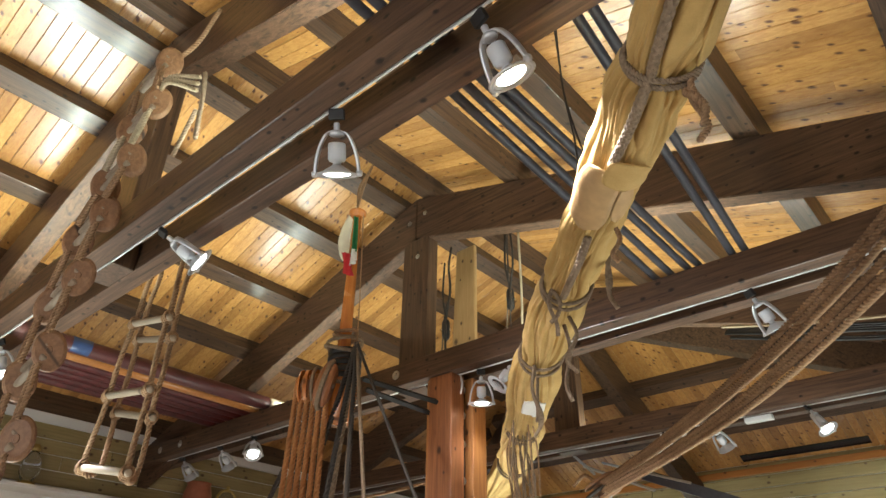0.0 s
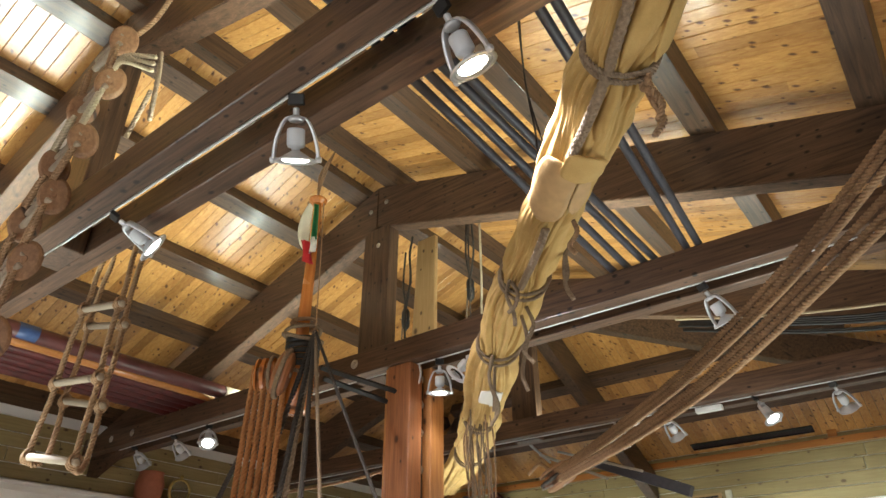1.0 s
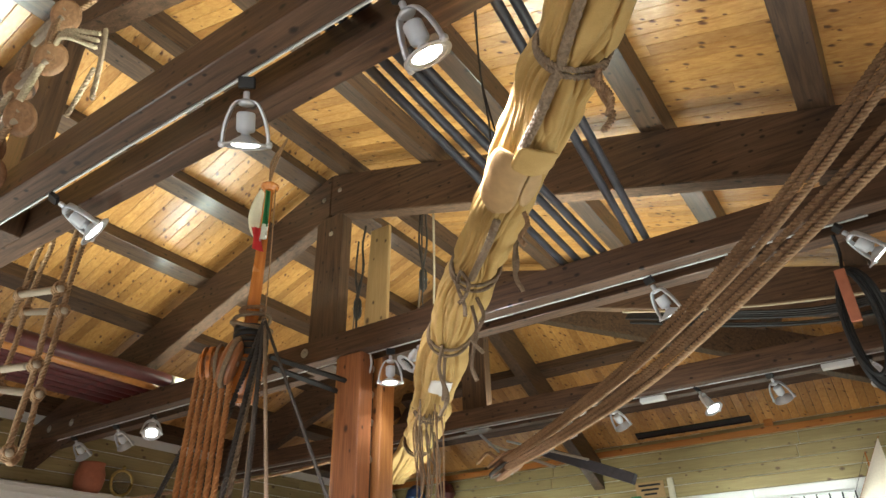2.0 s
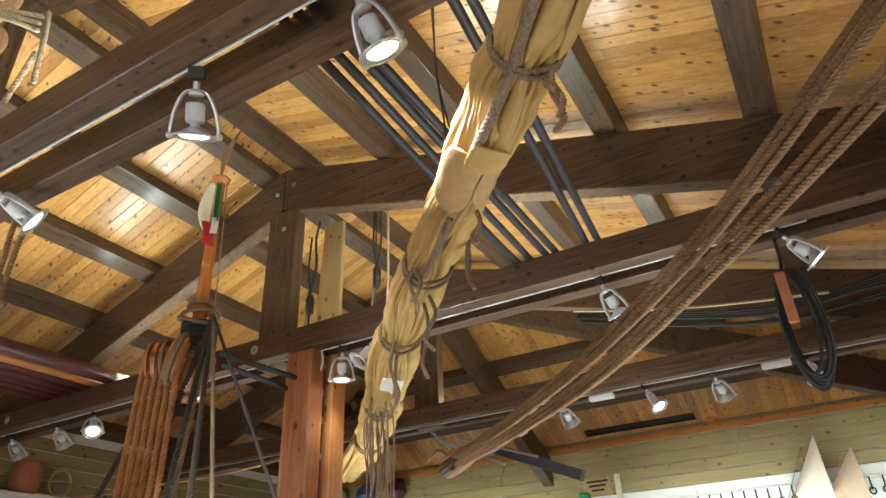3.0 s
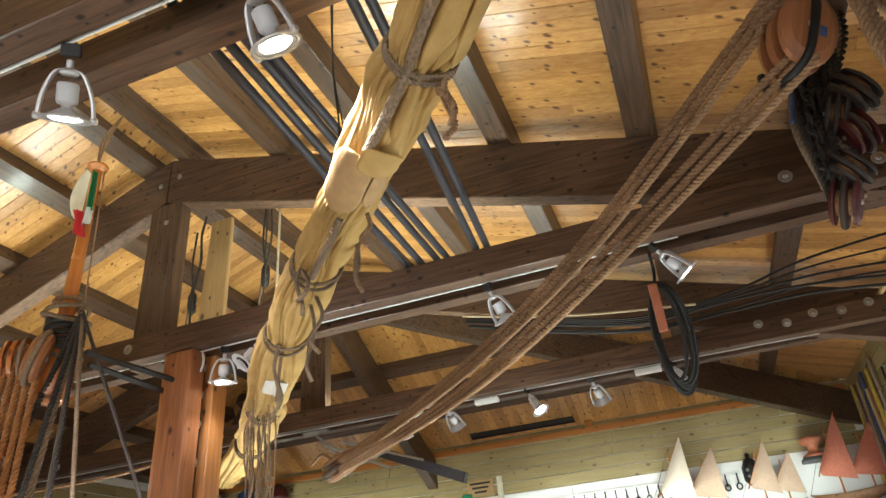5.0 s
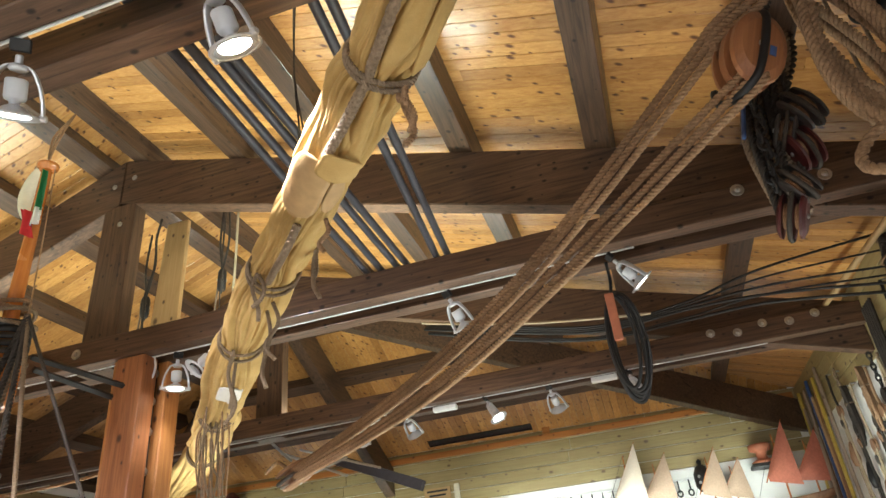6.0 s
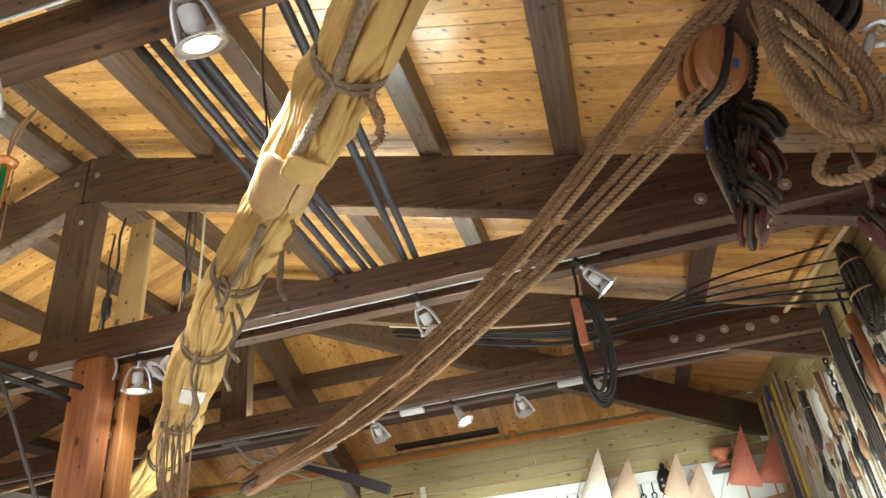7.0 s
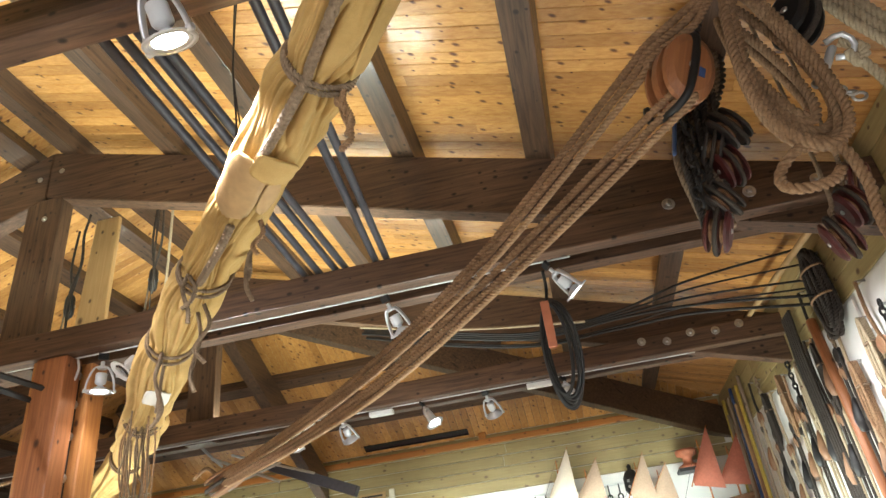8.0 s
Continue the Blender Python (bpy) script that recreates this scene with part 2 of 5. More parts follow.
tagged(part("floor", beam_bm((LEFT - 0.2, FRONT - 0.2, -0.1), (RIGHT + 0.2, BACK + 0.2, 0.0), 0), FLOOR), "brown wooden floor boards", "floor", kind="structure")
WALLS = {}
for nm, lo, hi in (("wall_right", (RIGHT, FRONT, 0), (RIGHT + 0.15, BACK, 3.75)), ("wall_left", (LEFT - 0.15, FRONT, 0), (LEFT, BACK, 3.7)),
                   ("wall_back", (LEFT, BACK, 0), (RIGHT, BACK + 0.15, 3.72)), ("wall_front", (LEFT, FRONT - 0.15, 0), (RIGHT, FRONT, 5.4))):
    WALLS[nm] = tagged(part(nm, beam_bm(lo, hi, 0), WHITE), "white painted museum wall with timber cladding along its top", "wall", kind="structure")


def low_window(name, lo, hi, axis):
    """A glazed frame set on a wall."""
    w = thing(name, "long low window with a white frame, added out of view", "window", kind="structure")
    (x0, y0, z0), (x1, y1, z1) = lo, hi
    part("pane", beam_bm(lo, hi, 0), GLASS_W, w)
    t = 0.03
    if axis == 0:
        bars = [((x0 - t, y0, z), (x1 + t, y1, z + 0.05)) for z in (z0 - 0.05, z1)] + [((x0 - t, y0 + (y1 - y0 - 0.05) * k / 4, z0), (x1 + t, y0 + (y1 - y0 - 0.05) * k / 4 + 0.05, z1)) for k in range(5)]
    else:
        bars = [((x0, y0 - t, z), (x1, y1 + t, z + 0.05)) for z in (z0 - 0.05, z1)] + [((x0 + (x1 - x0 - 0.05) * k / 4, y0 - t, z0), (x0 + (x1 - x0 - 0.05) * k / 4 + 0.05, y1 + t, z1)) for k in range(5)]
    for a, b in bars:
        part("window_frame", beam_bm(a, b, 0.004), WHITE, w)


# windows out of view, added to go with the fill lamps at the walls
low_window("window_1", (RIGHT - 0.02, -2.6, 0.6), (RIGHT - 0.01, 0.4, 2.1), 0)
low_window("window_2", (LEFT + 0.01, 0.4, 0.6), (LEFT + 0.02, 6.8, 1.7), 0)
low_window("window_3", (-6.5, FRONT + 0.01, 0.6), (0.9, FRONT + 0.02, 2.0), 1)


def cladding(wall, along_x, fixed, side, a, b, z0, n, seed):
    """Horizontal planks on a wall, each a piece of its own."""
    rnd = random.Random(seed)
    h = 0.148
    shared = {}
    for i in range(n):
        c = a - rnd.uniform(0, 2.0)
        while c < b:
            ln = rnd.choice((2.0, 2.6, 3.2))
            lo, hi = max(c, a), min(c + ln, b)
            c += ln
            if hi - lo < 0.1:
                continue
            key = round(hi - lo, 2)
            if key not in shared:
                bm = bmesh.new()
                box_into(bm, (0.002, -0.018, 0.004), (hi - lo - 0.002, 0.0, h - 0.004), None, 0.006)
                shared[key] = mesh_of("plank", bm, CLAD)
            ob = new("plank", shared[key])
            z = EYE + z0 + i * h
            ob.matrix_basis = pose(lo, fixed, z) if along_x else (pose(fixed, lo, z, 0, 0, 90) if side > 0 else pose(fixed, hi, z, 0, 0, -90))
            ob.parent = wall


def sloped(xa, xb, y0, y1, depth, drop=0.0, bevel=0.006):
    """A beam under the roof line from xa to xb, measured upright."""
    bm = bmesh.new()
    v = []
    for x in (xa, xb):
        for y in (y0, y1):
            for z in (roof_z(x) - drop - depth, roof_z(x) - drop):
                v.append(bm.verts.new((x, y, z)))
    for q in ((0, 1, 3, 2), (4, 6, 7, 5), (0, 4, 5, 1), (2, 3, 7, 6), (0, 2, 6, 4), (1, 5, 7, 3)):
        bm.faces.new([v[i] for i in q])
    bmesh.ops.bevel(bm, geom=bm.edges[:], offset=bevel, segments=2, affect="EDGES")
    return bm


def spun(profile, sides=16, caps=True):
    """A turned form about z from (radius, height) pairs."""
    bm = bmesh.new()
    rings = []
    for r, z in profile:
        rings.append([bm.verts.new((r * math.cos(a), r * math.sin(a), z)) for a in (2 * math.pi * k / sides for k in range(sides))] if r > 1e-6 else [bm.verts.new((0, 0, z))])
    for p, q in zip(rings, rings[1:]):
        for k in range(sides):
            f = [p[k % len(p)], p[(k + 1) % len(p)], q[(k + 1) % len(q)], q[k % len(q)]]
            f = [v for i, v in enumerate(f) if v not in f[:i]]
            if len(f) > 2:
                bm.faces.new(f)
    if caps and len(rings[0]) > 1:
        bm.faces.new(rings[0])
    if caps and len(rings[-1]) > 1:
        bm.faces.new(rings[-1])
    return bm


def bolt(parent, at):
    """A washer and hexagon head facing -y."""
    b = part("bolt", spun([(0.0, 0.0), (0.036, 0.0), (0.036, 0.004), (0.033, 0.006), (0.018, 0.006), (0.016, 0.016), (0.008, 0.02), (0.0, 0.02)], 16), STEEL, parent, "galvanised bolt head with washer", Matrix.Translation(at) @ Matrix.Rotation(radians(90), 4, "X"))
    return b


def truss(y):
    t = thing("roof_truss", "dark-stained timber roof truss with doubled tie beam", "truss", (0, 0, 0), "roof trusses", "structure")
    part("tie_beam", beam_bm((LEFT + 0.02, y, TIE_LOW), (RIGHT - 0.02, y + 0.105, TIE_TOP)), STAIN_X, t)
    part("tie_beam", beam_bm((LEFT + 0.02, y + 0.235, TIE_LOW), (RIGHT - 0.02, y + 0.34, TIE_TOP)), STAIN_X, t)
    part("rafter", sloped(AX + 0.002, RIGHT - 0.02, y + 0.107, y + 0.233, 0.42), STAIN_X, t)
    part("rafter", sloped(AX - 0.002, LEFT + 0.02, y + 0.107, y + 0.233, 0.43), STAIN_X, t)
    part("king_post", beam_bm((AX - 0.14, y + 0.11, TIE_LOW - 0.01), (AX + 0.15, y + 0.23, AZ - 0.44)), STAIN_Z, t)
    for x, z in ((AX - 0.08, -0.24), (AX + 0.1, -0.2), (AX + 0.03, -0.62)):
        part("bolt", spun([(0, 0), (0.022, 0), (0.022, 0.004), (0.012, 0.006), (0.01, 0.014), (0, 0.016)], 12), STEEL, t, "small galvanised bolt head", Matrix.Translation((x, y + 0.107, AZ + z)) @ Matrix.Rotation(radians(90), 4, "X"))
    for x, z in ((-3.47, 1.82), (0.84, 1.868), (1.27, 1.84), (1.62, 1.83), (-6.6, 1.82), (-7.0, 1.82)) if y != 5.67 else ((0.78, 1.865), (0.985, 1.83), (1.19, 1.868), (1.39, 1.845), (1.59, 1.87), (-6.6, 1.82)):
        bolt(t, (x, y, EYE + z))
    part("light_track", beam_bm((-7.0, y + 0.108, TIE_LOW - 0.003), (0.25 if y == 3.4 else 1.2, y + 0.115, TIE_LOW + 0.02), 0.0015), TRACK, t, "white metal lighting track")
    return t


for y in TRUSSES:
    truss(y)


def purlin(tilt, length, m):
    bm = bmesh.new()
    box_into(bm, (-0.08, 0, 0.0), (0.08, length, PURLIN_H), m @ Matrix.Rotation(tilt, 4, "Y"), 0.005)
    tagged(part("purlin", bm, STAIN_Y), "dark-stained timber purlin under the ceiling boards", "purlin", "roof purlins", kind="structure")


for x in (0.2, -0.66, -1.53, -2.38, 1.06, -3.28):
    end = min(BACK, hip_y(x))
    purlin(math.atan(SLOPE_R), end - FRONT, Matrix.Translation((x, FRONT, roof_z(x))))
for x in (-3.62, -4.27, -5.03, -5.8, -6.6, -7.3):
    end = min(BACK, hip_y(x))
    purlin(-math.atan(SLOPE_L), end - FRONT, Matrix.Translation((x, FRONT, roof_z(x))))
for y in (6.6, 7.4, 8.2):
    xa, xb = hip_x(y, False), min(RIGHT, hip_x(y, True))
    bm = bmesh.new()
    box_into(bm, (xa, -0.08, 0), (xb, 0.08, PURLIN_H), Matrix.Translation((0, y, hip_z(y))) @ Matrix.Rotation(-math.atan(SLOPE_B), 4, "X"), 0.005)
    tagged(part("purlin", bm, STAIN_X), "dark-stained timber purlin across the hipped end", "purlin", "roof purlins", kind="structure")
for nm, q in (("hip_rafter", (RIGHT, hip_y(RIGHT))), ("hip_rafter", (LEFT, hip_y(LEFT))), ("hip_rafter", (AX, BACK))):
    p0 = Vector((AX, RIDGE_END + 0.3, AZ - 0.2 - SLOPE_B * 0.3 * (q[0] == AX)))
    p1 = Vector((q[0], q[1], (hip_z(q[1]) if q[0] == AX else roof_z(q[0])) - 0.2))
    if q[0] != AX:
        p0 = p0 + (p1 - p0) * 0.06
    bm = bmesh.new()
    d = p1 - p0
    side = Vector((d.y, -d.x, 0)).normalized() * 0.07
    vs = [bm.verts.new(p + side * s + Vector((0, 0, z))) for p in (p0, p1) for s in (-1, 1) for z in (-0.19, 0.19)]
    for f in ((0, 1, 3, 2), (4, 6, 7, 5), (0, 4, 5, 1), (2, 3, 7, 6), (0, 2, 6, 4), (1, 5, 7, 3)):
        bm.faces.new([vs[i] for i in f])
    bmesh.ops.bevel(bm, geom=bm.edges[:], offset=0.006, segments=2, affect="EDGES")
    tagged(part(nm, bm, STAIN_Y), "dark-stained hip rafter of the roof end", "rafter", "hip rafters", kind="structure")

# trim along the top of the end wall, with dark narrow skylights above it
bm = beam_bm((LEFT, BACK - 0.06, EYE + 1.955), (1.9, BACK - 0.02, EYE + 2.035), 0.004)
tagged(part("trim", bm, ORANGE), "orange varnished timber strip along the wall top", "trim", kind="structure")
for x in (-1.15, -4.95):
    tagged(part("trim", beam_bm((x - 0.05, BACK - 0.075, EYE + 2.036), (x + 0.05, BACK - 0.03, EYE + 2.12), 0.004), ORANGE), "short orange timber block on the wall strip", "trim", kind="structure")
cladding(WALLS["wall_back"], True, BACK, 1, LEFT, RIGHT, 1.35, 5, 3)
cladding(WALLS["wall_left"], False, LEFT, 1, FRONT, BACK, 1.40, 4, 4)
cladding(WALLS["wall_right"], False, RIGHT, -1, FRONT, BACK, 1.48, 4, 8)


# ---- materials of the things ----
def rope_mat(name, light, dark, turns=90.0):
    def build(nt, bsdf):
        n = node(nt, "ShaderNodeTexNoise", Scale=turns, Detail=6.0, Roughness=0.7)
        nt.links.new(nt.nodes.new("ShaderNodeTexCoord").outputs["Object"], n.inputs["Vector"])
        n2 = node(nt, "ShaderNodeTexNoise", Scale=3.0, Detail=3.0)
        nt.links.new(nt.nodes.new("ShaderNodeTexCoord").outputs["Object"], n2.inputs["Vector"])
        col = ramp(nt, n.outputs["Fac"], [(0.3, dark), (0.7, light)])
        col = mixed(nt, "MULTIPLY", 0.7, col, ramp(nt, n2.outputs["Fac"], [(0.3, (0.6, 0.55, 0.5)), (0.65, (1, 1, 1))]))
        nt.links.new(col, bsdf.inputs["Base Color"])
        bump(nt, bsdf, n.outputs["Fac"], 0.4, 0.0015)

    return material(name, build, 0.85)


HEMP = rope_mat("hemp rope", (0.42, 0.26, 0.14), (0.17, 0.095, 0.048))
PALE_ROPE = rope_mat("pale manila rope", (0.55, 0.46, 0.32), (0.33, 0.26, 0.16))
ORANGE_ROPE = rope_mat("fresh manila rope", (0.58, 0.27, 0.09), (0.32, 0.13, 0.04))
GREY_ROPE = rope_mat("weathered rope", (0.31, 0.225, 0.145), (0.14, 0.095, 0.058))
TAR = rope_mat("tarred rope", (0.07, 0.055, 0.043), (0.018, 0.014, 0.011))


def canvas_build(nt, bsdf):
    tex = nt.nodes.new("ShaderNodeTexCoord").outputs["Object"]
    n = node(nt, "ShaderNodeTexNoise", Scale=5.0, Detail=6.0, Roughness=0.62)
    w = node(nt, "ShaderNodeTexNoise", Scale=420.0, Detail=2.0)
    nt.links.new(tex, n.inputs["Vector"])
    nt.links.new(tex, w.inputs["Vector"])
    col = ramp(nt, n.outputs["Fac"], [(0.28, (0.36, 0.225, 0.068)), (0.5, (0.47, 0.305, 0.10)), (0.72, (0.55, 0.375, 0.14))])
    col = mixed(nt, "MULTIPLY", 0.35, col, ramp(nt, w.outputs["Fac"], [(0.35, (0.7, 0.68, 0.64)), (0.6, (1, 1, 1))]))
    nt.links.new(col, bsdf.inputs["Base Color"])
    bump(nt, bsdf, w.outputs["Fac"], 0.25, 0.002)


CANVAS = material("ochre tanned sailcloth", canvas_build, 0.8)
LEATHER = plain("pale leather", (0.48, 0.31, 0.14), 0.6, 0.0, 0.18, 30.0, 0.15)
DISC = wood("worn brown wood", (0.36, 0.20, 0.105), (0.19, 0.095, 0.046), (0.04, 0.02, 0.01), 2, rough=0.5, knots=0.2, per_object=True, tone=0.3)
PEG = wood("grey worn wood", (0.40, 0.33, 0.25), (0.26, 0.20, 0.14), (0.12, 0.08, 0.05), 2, rough=0.6, knots=0.15, per_object=True, tone=0.3)
MASTWOOD = wood("orange varnished spar", (0.56, 0.20, 0.045), (0.42, 0.13, 0.028), (0.16, 0.05, 0.015), 2, rough=0.25, knots=0.1, coat=0.5)
PALE = wood("raw pine plank", (0.55, 0.36, 0.16), (0.42, 0.25, 0.10), (0.10, 0.05, 0.02), 2, rough=0.5, knots=0.3)
COLUMN = wood("reddish varnished column", (0.42, 0.165, 0.06), (0.2, 0.07, 0.025), (0.06, 0.02, 0.01), 2, rough=0.5, knots=0.3, coat=0.08)
COLUMN_L = wood("amber varnished column", (0.55, 0.25, 0.075), (0.32, 0.125, 0.036), (0.09, 0.03, 0.01), 2, rough=0.5, knots=0.3, coat=0.08)
BLOCKWOOD = wood("polished block wood", (0.36, 0.15, 0.06), (0.23, 0.085, 0.035), (0.08, 0.03, 0.015), 2, rough=0.35, knots=0.1, coat=0.3)
POLE = plain("dark grey painted poles", (0.05, 0.048, 0.058), 0.5, 0.0, 0.35, 25.0, 0.1)
RED = plain("worn red paint", (0.10, 0.015, 0.014), 0.5, 0.0, 0.6, 14.0, 0.3)
REDSPAR = plain("faded red painted spar", (0.11, 0.03, 0.027), 0.4, 0.0, 0.6, 7.0, 0.2)
BLUE = plain("faded blue paint", (0.05, 0.10, 0.26), 0.45, 0.0, 0.5, 8.0, 0.2)
SILVER = plain("silver enamel", (0.58, 0.60, 0.63), 0.35, 0.0, 0.06)
DARKWOOD = plain("dark weathered wood", (0.06, 0.05, 0.045), 0.6, 0.0, 0.6, 16.0, 0.4)
RUBBER = plain("black rubber", (0.007, 0.007, 0.007), 0.6, 0.0, 0.3)
GREEN = plain("green paint", (0.02, 0.22, 0.09), 0.5, 0.0, 0.3)
YELLOW = plain("yellowed paint", (0.55, 0.42, 0.08), 0.5, 0.0, 0.3)
SKYPANE = plain("dark night glass", (0.012, 0.013, 0.018), 0.08, 0.0, 0.2)
BRASS = plain("brass", (0.62, 0.45, 0.16), 0.28, 1.0, 0.3, 40.0, 0.1)
CLOTH_G = plain("green flag cloth", (0.01, 0.16, 0.05), 0.8, 0.0, 0.2, 60.0)
CLOTH_W = plain("white flag cloth", (0.72, 0.70, 0.66), 0.8, 0.0, 0.15, 60.0)
CLOTH_R = plain("red flag cloth", (0.48, 0.015, 0.02), 0.8, 0.0, 0.2, 60.0)
IVORY = plain("pale horn", (0.70, 0.66, 0.52), 0.4, 0.0, 0.2, 12.0, 0.1)
SAILWHITE = plain("cream model sailcloth", (0.72, 0.62, 0.50), 0.85, 0.0, 0.15, 50.0, 0.2)
SAILRED = plain("rust model sailcloth", (0.42, 0.13, 0.08), 0.85, 0.0, 0.3, 30.0, 0.2)
SAILTAN = plain("tan model sailcloth", (0.48, 0.34, 0.24), 0.85, 0.0, 0.25, 40.0, 0.2)
TERRACOTTA = plain("terracotta", (0.42, 0.14, 0.07), 0.6, 0.0, 0.25, 20.0, 0.1)


def bulb_build(nt, bsdf):
    bsdf.inputs["Emission Color"].default_value = (1.0, 0.93, 0.80, 1)
    bsdf.inputs["Emission Strength"].default_value = 14.0


BULB = material("lit halogen lamp", bulb_build, 0.3)


def glass_build(nt, bsdf):
    bsdf.inputs["Transmission Weight"].default_value = 1.0
    bsdf.inputs["Base Color"].default_value = (0.95, 0.97, 1.0, 1)
    bsdf.inputs["IOR"].default_value = 1.45


GLASS = material("clear glass", glass_build, 0.04)


# ---- ropes, spars and blocks ----
def curve_points(ctrl, n):
    """A smooth line through the control points."""
    c = [Vector(p) for p in ctrl]
    c = [c[0] * 2 - c[1]] + c + [c[-1] * 2 - c[-2]]
    out = []
    segs = len(c) - 3
    for i in range(n + 1):
        f = i / n * segs
        k = min(int(f), segs - 1)
        t = f - k
        p0, p1, p2, p3 = c[k:k + 4]
        out.append(0.5 * ((2 * p1) + (p2 - p0) * t + (2 * p0 - 5 * p1 + 4 * p2 - p3) * t * t + (3 * p1 - p0 - 3 * p2 + p3) * t ** 3))
    return out


def frames_along(pts):
    """For each point its place, tangent and two normals carried along without twist."""
    out, ref = [], None
    for i, p in enumerate(pts):
        t = (pts[min(i + 1, len(pts) - 1)] - pts[max(i - 1, 0)]).normalized()
        if ref is None:
            ref = t.orthogonal().normalized()
        ref = (ref - t * ref.dot(t)).normalized()
        out.append((p, t, ref, t.cross(ref)))
    return out


def length_of(pts):
    return sum((b - a).length for a, b in zip(pts, pts[1:]))


def rope_bm(ctrl, r, strands=True, bm=None, lobes=3, steps=None):
    """A laid rope: a lobed section that turns along its way."""
    bm = bm or bmesh.new()
    pts = curve_points(ctrl, 24)
    total = length_of(pts)
    n = steps or max(6, min(1300, int(total / (r * (0.36 if strands else 2.5)))))
    pts = curve_points(ctrl, n)
    sides = 18 if strands else 6
    rings, turn = [], 0.0
    last = pts[0]
    for p, t, a, b in frames_along(pts):
        turn += (p - last).length / (r * 4.0) * 2 * math.pi if strands else 0
        last = p
        ring = []
        for k in range(sides):
            ang = 2 * math.pi * k / sides
            rr = r * (0.56 + 0.48 * abs(math.cos(lobes * ang / 2)) ** 0.55) if strands else r
            ang += turn
            ring.append(bm.verts.new(p + (a * math.cos(ang) + b * math.sin(ang)) * rr))
        rings.append(ring)
    for p, q in zip(rings, rings[1:]):
        for k in range(sides):
            bm.faces.new((p[k], p[(k + 1) % sides], q[(k + 1) % sides], q[k]))
    bm.faces.new(rings[0])
    bm.faces.new(rings[-1])
    return bm


def rope(name, ctrl, r, mat, label, parent=None, strands=True, category="rope", group=""):
    ob = part(name, rope_bm(ctrl, r, strands), mat, parent, label if parent is not None else "", smooth=True)
    if parent is None:
        tagged(ob, label, category, group)
    return ob


def rod_bm(p, q, r0, r1=None, sides=14, bm=None):
    r1 = r0 if r1 is None else r1
    bm2 = bm or bmesh.new()
    m = between(p, q)
    ln = (Vector(q) - Vector(p)).length
    prof = [(r0 * 0.75, 0.0), (r0, r0 * 0.3), (r1, ln - r1 * 0.3), (r1 * 0.75, ln)]
    rings = [[bm2.verts.new(m @ Vector((r * math.cos(a), r * math.sin(a), z))) for a in (2 * math.pi * k / sides for k in range(sides))] for r, z in prof]
    for a, b in zip(rings, rings[1:]):
        for k in range(sides):
            bm2.faces.new((a[k], a[(k + 1) % sides], b[(k + 1) % sides], b[k]))
    bm2.faces.new(rings[0])
    bm2.faces.new(rings[-1])
    return bm2


def rod(name, p, q, r0, mat, parent=None, label="", category="", group="", r1=None, sides=14):
    """A turned rod whose grain runs along its own z axis."""
    p, q = Vector(p), Vector(q)
    ln = (q - p).length
    ob = part(name, rod_bm((0, 0, 0), (0, 0, ln), r0, r1, sides), mat, parent, label, between(p, q), True)
    if parent is None:
        tagged(ob, label, category, group)
    return ob


def wheel_bm(r, h, sides=20, groove=0.0):
    return spun([(0, -h / 2), (r * 0.92, -h / 2), (r, -h * 0.35), (r - groove, 0), (r, h * 0.35), (r * 0.92, h / 2), (0, h / 2)], sides)


def block_thing(name, label, m, ln, wd, sheaves, mat, group="", iron=False, strop=None):
    """A ship's pulley block, long along z, its sheaves turning about x."""
    b = thing(name, label, "pulley block", group=group)
    b.matrix_basis = m
    gap, ch = 0.024 * ln / 0.2, 0.022 * ln / 0.2
    total = sheaves * gap + (sheaves + 1) * ch
    x = -total / 2
    for i in range(sheaves + 1):
        bm = bmesh.new()
        rings = []
        outer = i in (0, sheaves)
        for u in (0.0, 0.5, 1.0):
            s = 1.0
            if outer:
                s = (0.72 if u == 0 else 0.97 if u == 0.5 else 1.0) if i == 0 else (1.0 if u == 0 else 0.97 if u == 0.5 else 0.72)
            rings.append([bm.verts.new((x + u * ch, s * wd / 2 * math.copysign(abs(math.cos(a)) ** 0.85, math.cos(a)), s * ln / 2 * math.sin(a))) for a in (2 * math.pi * k / 22 for k in range(22))])
        for p, q in zip(rings, rings[1:]):
            for k in range(22):
                bm.faces.new((p[k], p[(k + 1) % 22], q[(k + 1) % 22], q[k]))
        bm.faces.new(rings[0])
        bm.faces.new(rings[-1])
        part("cheek", bm, mat, b, smooth=False)
        x += ch
        if i < sheaves:
            part("sheave", wheel_bm(wd * 0.40, gap * 0.8, 18, 0.006), DISC if not iron else STEEL, b, m=Matrix.Translation((x + gap / 2, 0, 0)) @ Matrix.Rotation(radians(90), 4, "Y"), smooth=False)
            x += gap
    part("pin", rod_bm((-total / 2 - 0.006, 0, 0), (total / 2 + 0.006, 0, 0), 0.012 * ln / 0.2), STEEL, b, "steel pin")
    if strop is not None:
        ring = [(0, wd * 0.54 * math.cos(a), ln * 0.54 * math.sin(a)) for a in (2 * math.pi * k / 20 for k in range(21))]
        part("strop", rope_bm(ring, 0.011 * ln / 0.2, False, steps=60), strop, b, "dark strop round the block", smooth=True)
    return b


